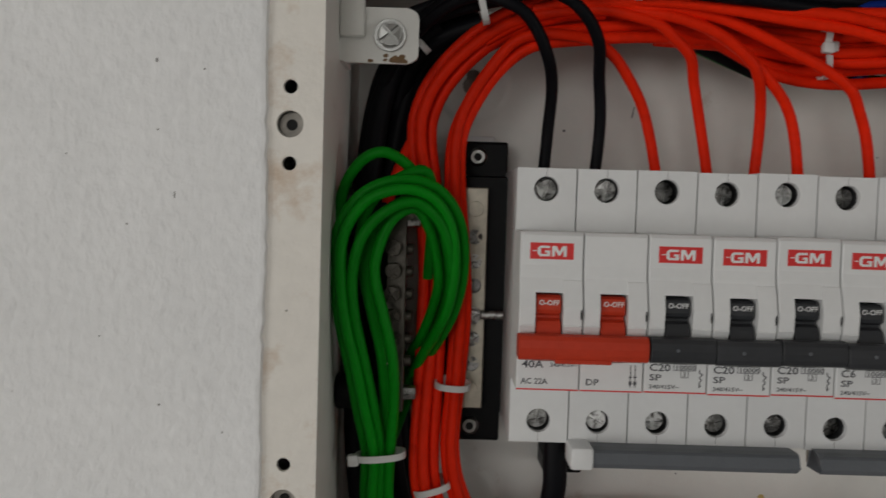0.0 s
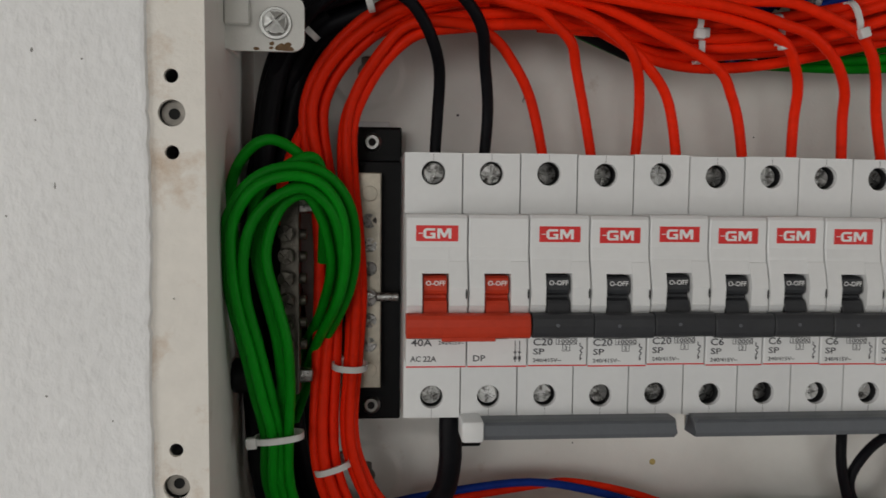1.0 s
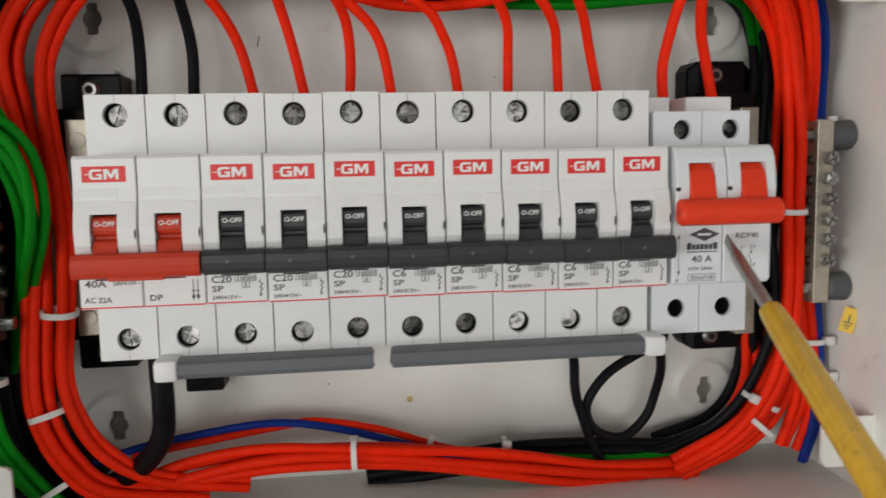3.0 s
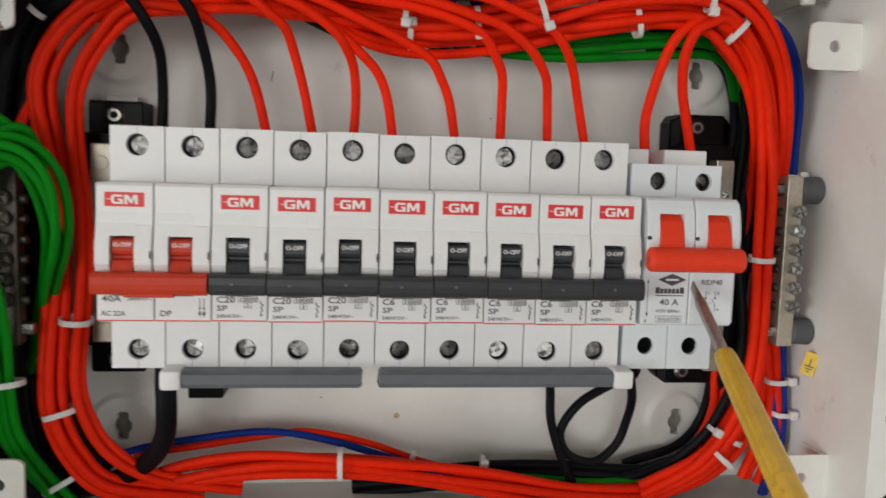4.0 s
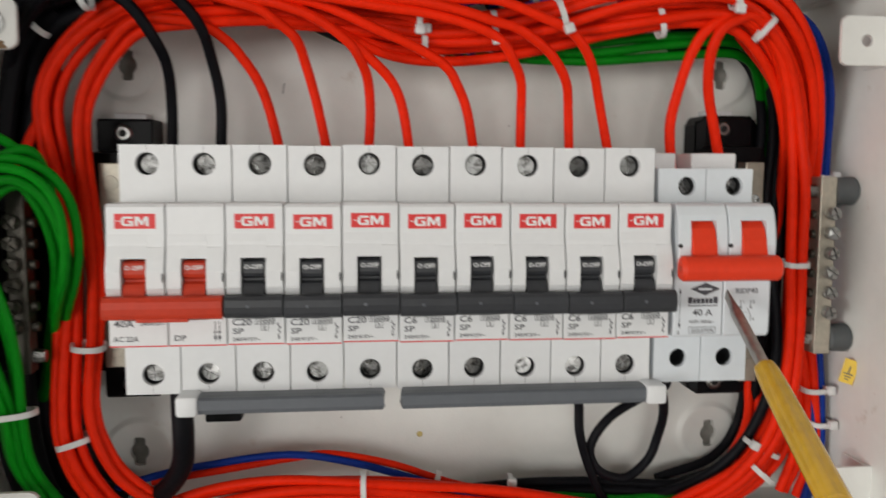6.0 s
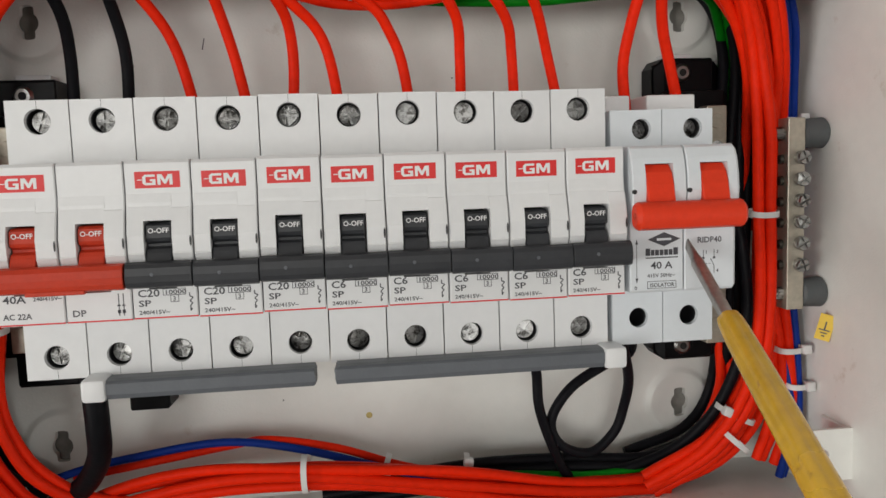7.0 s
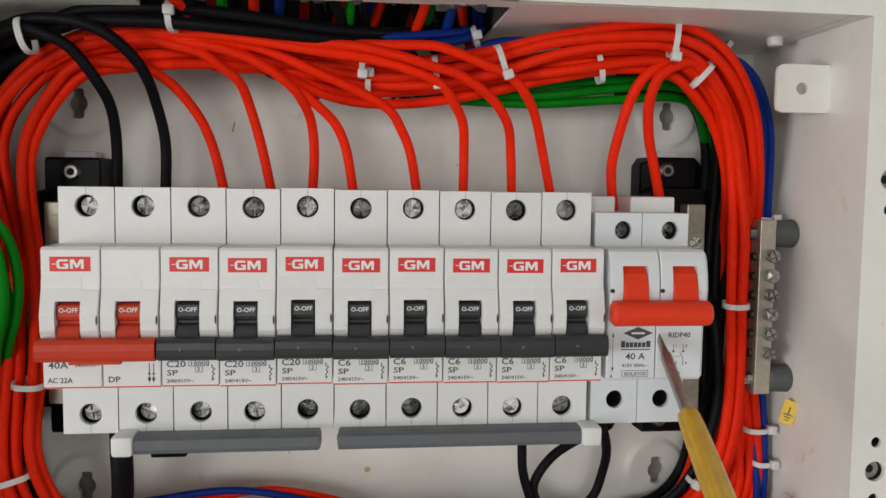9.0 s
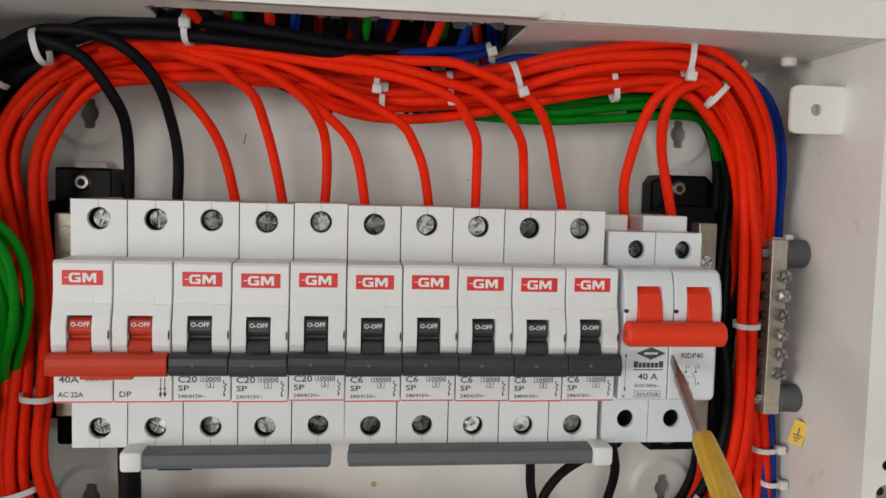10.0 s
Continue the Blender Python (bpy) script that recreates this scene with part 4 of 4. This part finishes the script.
# ---------------------------------------------------------------- wires into the breakers
FEED = "breaker feed wires"
for pts in (
    [(11, 45, 36), (12, 42, 56), (12, 36, 69), (9, 29, 78), (3, 24, 87), (-4, 22, 91), (-14, 23, 93), (-26, 28, 88), (-38, 38, 76), (-46, 46, 60), (-51, 51, 34)],
    [(28, 45, 36), (29, 42, 57), (27, 36, 72), (25, 28, 81), (20, 23, 88), (13, 21, 93), (2, 21, 96), (-12, 24, 96), (-26, 31, 91), (-38, 40, 81), (-46, 48, 64), (-48, 52, 34)],
):
    wire("black", 3.9, pts, "black insulated wire arching into the main switch", FEED)
for pts in (
    [(50, 45, 36), (46, 44, 54), (42, 42, 65), (36, 39, 74), (31, 36, 79), (24, 34, 83), (15, 32, 84), (7, 32, 84), (0, 33, 82), (-6, 34, 76), (-14, 35, 64), (-18, 36, 52), (-18, 36, 36), (-16, 36, 16), (-15, 35, -6), (-16, 34, -29), (-17, 32, -49), (-14, 32, -64), (-6, 34, -79), (10, 42, -92), (40, 48, -99)],
    [(67, 45, 36), (63, 44, 56), (59, 41, 71), (56, 36, 79), (50, 33, 84), (44, 31, 88), (36, 30, 90), (24, 31, 92), (6, 34, 90), (-10, 36, 82)],
    [(81, 45, 36), (82, 44, 54), (81, 41, 66), (78, 36, 73), (74, 33, 78), (64, 31, 85), (53, 30, 89), (43, 30, 91), (26, 32, 92), (7, 36, 90)],
    [(97, 45, 36), (94, 44, 55), (90, 42, 65), (83, 38, 72), (74, 34, 79), (62, 32, 86), (51, 31, 91), (38, 30, 93), (23, 30, 95), (5, 34, 92)],
    [(121, 45, 36), (118, 44, 54), (114, 42, 64), (109, 39, 71), (98, 36, 77), (83, 33, 83), (71, 32, 88), (61, 31, 91), (46, 30, 93), (28, 30, 94), (8, 34, 93)],
    [(138, 45, 36), (138, 44, 55), (137, 40, 66), (133, 35, 73), (128, 31, 79), (119, 28, 83), (103, 27, 87), (85, 26, 89), (64, 26, 92), (46, 27, 94), (20, 32, 95)],
    [(157, 45, 36), (156, 44, 56), (154, 40, 66), (148, 35, 74), (141, 31, 79), (133, 28, 83), (124, 26, 85), (113, 25, 88), (97, 25, 91), (77, 26, 92), (58, 28, 94), (30, 33, 96)],
    [(173, 45, 36), (168, 43, 57), (164, 38, 69), (159, 33, 77), (152, 29, 83), (143, 26, 86), (132, 25, 90), (124, 25, 92), (109, 26, 92), (90, 28, 92), (70, 31, 93), (44, 35, 94)],
):
    wire("red", 3.6, pts, "red insulated wire arching into a breaker top", FEED)
for pts in (
    [(197, 43, 30), (195, 42, 49), (196, 39, 61), (199, 35, 75), (203, 31, 84), (211, 30, 89), (219, 30, 89), (227, 31, 84), (234, 33, 74), (239, 36, 61), (242, 38, 46), (243, 38, 26), (243, 37, 0), (244, 37, -30), (242, 37, -54), (236, 38, -73), (224, 42, -90), (204, 46, -103)],
    [(217, 43, 30), (212, 41, 50), (208, 38, 63), (206, 33, 75), (208, 29, 84), (214, 28, 88), (221, 28, 89), (233, 31, 78), (240, 34, 65), (244, 36, 49), (247, 36, 26), (247, 36, 0), (248, 37, -30), (246, 37, -54), (240, 38, -73), (228, 42, -91), (206, 47, -105)],
):
    wire("red", 3.9, pts, "red insulated wire looping into the isolator top", FEED)

# ---------------------------------------------------------------- bundles round the board
LEFT = "red wires down the side"
bundle("red", 3.8, [(28, 34, 93), (15, 34, 92), (-2, 35, 87), (-14, 36, 79), (-23, 37, 69), (-27.5, 38, 59), (-28, 38, 50), (-26, 38, 38), (-23.5, 38, 24), (-22.5, 38, 8), (-23, 37, -8), (-24, 35, -30), (-24.5, 33, -49), (-23, 32, -63), (-17, 34, -79), (-6, 40, -93), (26, 46, -100)],
       [(-4.4, 1.0), (-1.0, -0.8), (-2.8, 4.2), (1.6, 2.4)], "red insulated wire in the bundle down the side", LEFT, 0.5)
bundle("red", 3.8, [(62, 40, 88), (40, 36, 88), (20, 33, 86), (4, 33, 83), (-7, 35, 74), (-15, 36, 61), (-18.5, 37, 50), (-18.5, 37, 34), (-17, 37, 14), (-16, 36, -6), (-17, 35, -29), (-18, 33, -49), (-15, 33, -64), (-7, 35, -79), (9, 42, -93), (40, 48, -99)],
       [(-0.8, 3.8), (2.4, 2.2)], "red insulated wire in the bundle down the side", LEFT, 0.4)
TOP = "red wires across the top"
bundle("red", 3.8, [(-12, 42, 81), (-1, 41, 88), (12, 40, 93), (28, 39, 95), (50, 39, 93), (71, 42, 87), (92, 44, 80.5), (117, 44, 80), (146, 42, 83), (172, 36, 88), (198, 33, 93), (219, 32, 90), (235, 35, 75), (246, 42, 52), (252, 52, 25), (254, 58, -10)],
       [(-5.0, 2), (-2.2, 4), (1.0, 0), (3.4, 2.4), (5.0, 5), (0.0, 7)], "red insulated wire sagging across the top", TOP, 1.1, 110)
bundle("red", 3.8, [(46, 40, 90), (74, 42, 88), (100, 40, 84), (122, 36, 84.5), (145, 31, 88.5), (166, 25, 94), (188, 20, 97), (211, 22, 98), (229, 26, 91), (243, 31, 74), (251, 38, 52), (255, 46, 30), (256, 50, 1), (256, 50, -24), (252, 47, -48), (243, 43, -71), (230, 43, -89), (206, 46, -104)],
       [(-4.2, 2.0), (-0.5, 0), (3.2, 1.2), (1.2, 4.6)], "red insulated wire swept round the corner", TOP, 0.8)
bundle("red", 3.8, [(40, 42, 92), (64, 40, 90), (90, 42, 88), (120, 42, 85), (150, 38, 86), (180, 28, 89), (208, 30, 91), (228, 34, 84), (240, 39, 66), (247, 43, 44), (252, 46, 16), (254, 47, -20), (254, 47, -52), (248, 46, -76), (232, 46, -94), (208, 50, -106)],
       [(-1.8, 0), (2.0, 1), (0, 4.2)], "red insulated wire swept round the corner", TOP, 1.0)
SIDE = "red wires down the far side"
bundle("red", 3.8, [(226, 46, 88), (242, 48, 72), (253, 48, 50), (255, 48, 20), (255, 48, -10), (255, 48, -34), (257, 47, -54), (258, 46, -77), (252, 48, -98)],
       [(-4, 0), (0, 1), (4, 0), (1.5, 5)], "red insulated wire in the bundle behind the earth bar", SIDE)
bundle("red", 3.8, [(248, 62, 0), (248, 62, -32), (246, 61, -52), (244, 56, -72), (234, 54, -90), (214, 54, -104)],
       [(-5, 2), (-1.2, 0), (2.6, 1.4), (-3, 6), (1, 6)], "red insulated wire low in the box", SIDE)
bundle("red", 3.8, [(-1, 46, -98), (21, 44, -91), (48, 42, -87), (77, 42, -88), (107, 44, -92), (136, 46, -97), (174, 48, -104), (215, 50, -106)],
       [(-3.6, 2), (0, 0), (3.6, 1.5), (2, 5)], "red insulated wire along the bottom", "red wires along the bottom")
wire("red", 3.0, [(-4, 62, -89), (24, 62, -85), (52, 62, -81), (66, 62, -80), (90, 62, -85), (114, 60, -93), (139, 58, -99)], "thin red wire bowed above the bottom bundle", "red wires along the bottom")
wire("blue", 3.0, [(-24, 60, -93), (-3, 60, -86), (19, 60, -82), (49, 60, -79), (75, 59, -83), (104, 59, -92), (129, 57, -99)], "thin blue wire bowed above the bottom bundle", "blue wires")
bundle("blue", 3.2, [(176, 48, 96), (205, 46, 96), (230, 43, 96), (248, 40, 88), (257, 41, 68), (260.5, 47, 40), (262, 50, 5), (262.5, 50, -31), (262.5, 46, -62), (262, 44, -84), (258, 46, -104)],
       [(-1.6, 0), (1.6, 1)], "blue insulated wire behind the earth bar", "blue wires", 0.5)
bundle("blue", 3.2, [(84, 46, 94), (98, 46, 86), (118, 46, 86), (135, 42, 92), (150, 38, 97), (168, 36, 97), (188, 40, 98)], [(0, 0)], "blue insulated wire in the top bundle", "blue wires")
bundle("blue", 3.2, [(100, 30, 92), (120, 30, 94), (138, 36, 98), (144, 46, 106), (142, 54, 130)], [(-1.2, 0), (2.0, 2)], "blue insulated wire rising into the chase", "blue wires")
bundle("green", 3.6, [(96, 62, 86), (112, 62, 83), (134, 60, 80), (165, 53, 78.5), (194, 50, 81), (222, 54, 83), (236, 58, 79), (243, 63, 69), (248, 69, 56), (253, 73, 36), (254, 74, 0)],
       [(-3.2, 0), (0.4, -1.4), (3.4, 0)], "green earth wire along the top", "green wires", 0.5)
wire("green", 3.0, [(56, 58, 94), (64, 58, 89), (74, 60, 84), (88, 61, 82), (104, 62, 82)], "green earth wire slipping under the red bundle", "green wires")
bundle("green", 3.6, [(120, 60, -102), (150, 58, -100), (190, 56, -101), (222, 58, -96), (244, 60, -84), (254, 60, -60)], [(0, 0), (-3, 2)], "green earth wire along the bottom", "green wires", 0.5)
bundle("black", 4.2, [(-52, 40, 80), (-34, 36, 88), (-18, 31, 93), (-4, 28, 96), (9, 24, 99), (35, 21, 99), (62, 22, 97), (91, 26, 95), (118, 36, 97), (134, 50, 103), (142, 56, 118), (144, 58, 140)],
       [(-2.4, 0), (1.8, 1.0), (0, 4.4)], "black insulated wire along the top", "black wires", 0.5)
bundle("black", 7.0, [(-12, 36, 92), (-28, 40, 86), (-38, 46, 74), (-43, 50, 60), (-46, 54, 38), (-47, 58, 12), (-44, 60, -14), (-42, 60, -42), (-39, 60, -67), (-33, 60, -86), (-16, 58, -99)],
       [(-3.2, 0), (3.6, 2), (-1, 8), (6, 9)], "thick black cable down the side", "black cables", 0.5)
bundle("black", 4.0, [(205, 66, 89), (230, 66, 90), (244, 65, 80), (248, 60, 58), (245, 55, 30), (243, 53, 0), (244, 56, -40), (245, 64, -76), (232, 64, -95), (205, 62, -103)], [(-3, 0), (1, 1.5), (5, 3), (-5.5, 5)], "black insulated wire behind the red bundle", "black wires", 0.5)
wire("black", 4.2, [(226, 60, 20), (234, 52, 12), (239, 46, -4), (241, 43, -21), (242, 43, -42), (238, 45, -62), (229, 49, -81), (212, 55, -96), (180, 58, -104), (150, 60, -107)], "black wire curving in front of the red bundle", "black wires")
bundle("black", 4.2, [(84, 66, -106), (112, 64, -103), (142, 61, -100), (177, 60, -100), (210, 58, -101), (234, 58, -95)], [(-3, 0), (1, 0), (4, 2)], "black insulated wire along the bottom", "black wires", 0.4)
bundle("black", 7.0, [(-24, 40, 87), (-37, 44, 76), (-43, 45, 58), (-46, 43, 34), (-48, 41, 8), (-48.5, 39, -18), (-48, 38, -44), (-46, 39, -70), (-40, 44, -92), (-26, 52, -103)],
       [(-0.5, 0), (5.5, 5)], "thick black cable along the box side", "black cables", 0.5)
wire("black", 7.6, [(16, 26, -38), (16, 26, -50), (16, 27, -60), (14, 32, -72), (6, 40, -84), (-8, 48, -94), (-24, 54, -100)], "thick black cable dropping from the main switch", "black cables")
wire("black", 3.8, [(199, 46, -44), (201.6, 56.0, -54.4), (190.1, 52.0, -57.6), (176.5, 50.0, -65.0), (169.1, 50.0, -76.6), (173.3, 52.0, -87.1), (185.8, 56.0, -92.3), (195.3, 56.0, -84.9), (198.5, 54.0, -74.4), (197.6, 46.0, -60.9), (189, 30, -42)], "black wire coiled in a loop under the row", "black wires")
wire("black", 3.8, [(159, 40, -42), (163.1, 46.8, -56.9), (164.1, 47.6, -70.5), (169.3, 50.4, -85.9), (176.4, 55.2, -100.0), (183.4, 60.0, -103.7)], "black wire hanging under the row", "black wires")

# incoming wires in the chase
for i in range(26):
    x = 34 + 104 * (i * 0.618 % 1)
    y = 14 + 50 * (i * 0.414 % 1)
    kind = ("red", "black", "blue", "red", "green", "black")[i % 6]
    drift = random.uniform(-14, 14)
    wire(kind, 3.6, [(min(max(x + drift * 2.6, 84), 136), 54, 77), (min(max(x + drift * 1.2, 56), 142), 52, 90), (x + drift * 0.3, y + 2, 104), (x, y, 122), (x - 4, y, 160)], kind + " insulated wire coming down through the broken opening", "incoming wires", step=3)

# ---------------------------------------------------------------- the green coil
COIL = "strands of the green coil"
coil = "green earth wire folded in a hanging coil"
OUTER = [(-41, 29, -68), (-41, 22, -49), (-44, 17, -34), (-46.5, 13, -20), (-49.5, 10, -5), (-50.5, 8, 9), (-49.5, 7, 20), (-44, 6, 29), (-36, 6, 33), (-28, 8, 33), (-22, 11, 29), (-18, 14, 21), (-17, 17, 9), (-19, 20, -2), (-23, 25, -11), (-28, 34, -20), (-34, 46, -34), (-40, 52, -52)]
INNER = [(-39, 29, -68), (-39, 23, -49), (-40.5, 18, -33), (-43, 14, -17), (-46, 11, -2), (-46.5, 9, 10), (-44, 8, 20), (-38, 8, 27), (-30, 9, 30), (-23, 12, 25), (-19.5, 15, 16), (-19, 19, 5), (-22, 25, -6), (-27, 34, -16), (-33, 46, -30), (-40, 52, -50)]
MID = [(-36, 29, -68), (-36.5, 23, -49), (-36, 19, -32), (-36.5, 15, -17), (-39, 13, -4), (-41.5, 12, 8), (-40, 11, 17), (-36, 11, 25), (-30, 12, 28), (-26, 14, 23), (-23, 17, 14), (-22, 21, 3), (-26, 31, -12), (-33, 44, -26), (-39, 52, -46)]
for pts, u, v in ((OUTER, 0, 0), (OUTER, 2.6, 4), (INNER, 0.6, 0), (MID, -0.4, 1), (MID, 2.8, 5)):
    tail = [(pts[0][0] + 14, 44, -102), (pts[0][0] + 5, 36, -84)]
    wire("green", 3.25, tail + pts, coil, COIL, u, v, 0.6, u * 3 + v)
wire("green", 3.3, [(-50, 24, 0), (-52, 21, 14), (-53, 19, 26), (-51, 17, 35), (-46, 15, 42), (-40, 14, 44.5), (-34, 16, 42), (-30, 19, 37), (-32, 25, 30), (-37, 30, 25)], coil, COIL)
wire("green", 3.3, [(-48, 20, 9), (-45, 17, 26), (-39, 15, 34), (-33, 14, 38), (-28, 16, 39.5), (-25.5, 20, 36), (-25, 27, 26), (-26, 34, 6)], coil, COIL)
wire("red", 3.6, [(-25, 45, 67), (-29, 43, 57), (-34, 40, 47), (-38, 38, 36), (-41, 42, 24), (-42, 50, 8)], "red wire tucked behind the green coil", LEFT)

# ---------------------------------------------------------------- cable ties
cable_tie((-39.0, 23.5, -49.0), (0.1, -1), 7.2, 6.0, head=(-1, -0.5), label="white cable tie round the green coil")
cable_tie((-24, 46, -92), (0.6, -1), 10, 7, head=(1, -0.6))
cable_tie((-17.0, 34.5, -28.5), (0.05, 1), 5.2, 4.6, head=(0.4, 1))
cable_tie((-22.5, 33.5, -62.5), (0.3, -1), 5.6, 5.6, head=(0.4, 1))
cable_tie((100, 38, 87.5), (1, -0.1), 3.4, 3.2, head=(-1, -0.6))
cable_tie((102, 43, 79), (1, 0.0), 4.0, 4.5, head=(1, -0.9))
cable_tie((126, 35, 85), (1, 0.1), 4.6, 4.2, head=(-1, -0.8))
cable_tie((149, 30, 88.5), (1, 0.35), 5.0, 5.0, head=(-1, -0.8))
cable_tie((141, 40, 98), (1, 0.3), 3.6, 3.6, head=(0, -1))
cable_tie((186, 33, 88), (1, 0.2), 6.0, 5.0, head=(1, -0.9))
cable_tie((211, 24, 97), (1, -0.1), 6.0, 4.6, head=(-1, -0.8), tail=3)
cable_tie((233, 36, 94), (0.7, -0.7), 6.0, 6.0, head=(-1, -0.8))
cable_tie((223.5, 27, 84.5), (0.8, -0.75), 4.8, 3.4, head=(0.6, 1))
cable_tie((245.2, 36.6, -2), (0, 1), 4.4, 2.6, head=(0.4, 1))
cable_tie((260, 46, -54), (0, 1), 4.6, 3.6, head=(-1, -0.7), tail=0)
cable_tie((263, 45.5, -68), (0, 1), 3.4, 3.0, head=(-0.8, -1))
cable_tie((238, 44, -77), (0.5, 1), 7.0, 5.5, head=(0.8, -0.9))
cable_tie((236, 40, -86), (0.7, 0.8), 5.5, 4.6, head=(0.5, 1))
cable_tie((79, 43.5, -87), (1, 0.02), 5.8, 5.0, head=(0.4, 1))
cable_tie((108, 58, -91.5), (1, -0.3), 3.6, 3.0, head=(-0.5, -1))
cable_tie((138, 60, -96.5), (1, -0.1), 5.5, 4.0, head=(0.7, -1))
cable_tie((-11.5, 25, 91), (1, 0.25), 5.5, 5.0, head=(0.4, 1))
cable_tie((-31, 40, 82), (0.7, 0.7), 4.0, 4.0, head=(1, -0.6))
cable_tie((36, 23, 99), (1, 0), 5.0, 5.0, head=(0.1, -1))
cable_tie((262, 48, 31.5), (0, 1), 3.4, 3.0, head=(-0.5, -1))

# ---------------------------------------------------------------- earth warning tag
tag = thing("warning_tag", "small yellow earth tag hung on a blue wire", "tag", at=(267.0, 33.5, -44))
bm = bmesh.new()
prism(bm, [(-0.3, -4.8), (0.3, -4.8), (0.3, 4.8), (-0.3, 4.8)], -2.6, 2.6, 0, 0)
body = part("card", bm, STICKER, tag)
body.rotation_euler = (0, radians(14), radians(-35))
bm = bmesh.new()
for k, w in enumerate((3.6, 2.4, 1.2)):
    box(bm, -w / 2, w / 2, -0.42, -0.34, -1.2 - k * 1.1, -0.75 - k * 1.1)
box(bm, -0.25, 0.25, -0.42, -0.34, -0.75, 2.2)
mark = part("earth_sign", bm, INK, tag)
mark.rotation_euler = (0, radians(14), radians(-35))

# ---------------------------------------------------------------- screwdriver
TIP, REST = Vector((199.2, -1.0, -7.4)), Vector((194.0, -60.0, -38.5))
way = (REST - TIP).normalized()
driver = thing("screwdriver", "flat-bladed screwdriver with a worn amber plastic handle, resting on the isolator", "screwdriver", at=tuple(TIP))
turn = way.to_track_quat('Z', 'X').to_matrix().to_4x4()
bm, prev = bmesh.new(), None
for h, a, b in ((0, 1.9, 0.35), (1.0, 1.9, 0.4), (7.5, 1.75, 1.1), (10.0, 1.75, 1.75), (38.5, 1.75, 1.75)):
    ring = [bm.verts.new(L(a * math.copysign(abs(math.cos(q)) ** 0.7, math.cos(q)), b * math.copysign(abs(math.sin(q)) ** 0.7, math.sin(q)), h)) for q in (6.28318 * k / 20 for k in range(20))]
    if prev:
        for k in range(20):
            bm.faces.new((prev[k], prev[(k + 1) % 20], ring[(k + 1) % 20], ring[k]))
    else:
        bm.faces.new(ring[::-1])
    prev = ring
bm.faces.new(prev)
shaft = part("blade", bm, WORN, driver, "worn steel blade", smooth=True)
shaft.matrix_basis = turn
bm, prev = bmesh.new(), None
for h, r, flat in ((36.0, 2.6, 0.0), (36.6, 3.2, 0.2), (39, 3.6, 0.5), (46, 3.9, 0.8), (60, 4.1, 0.8), (90, 4.3, 0.8), (104, 4.4, 0.6), (110, 3.8, 0.3), (112, 2.4, 0.0)):
    ring = []
    for k in range(48):
        q = 6.28318 * k / 48
        rr = r - flat * 0.55 * (0.5 + 0.5 * math.cos(6 * q)) ** 3
        ring.append(bm.verts.new(L(rr * math.cos(q), rr * math.sin(q), h)))
    if prev:
        for k in range(48):
            bm.faces.new((prev[k], prev[(k + 1) % 48], ring[(k + 1) % 48], ring[k]))
    else:
        bm.faces.new(ring[::-1])
    prev = ring
bm.faces.new(prev)
grip = part("handle", bm, YELLOW, driver, "fluted amber plastic handle", smooth=True)
grip.matrix_basis = turn
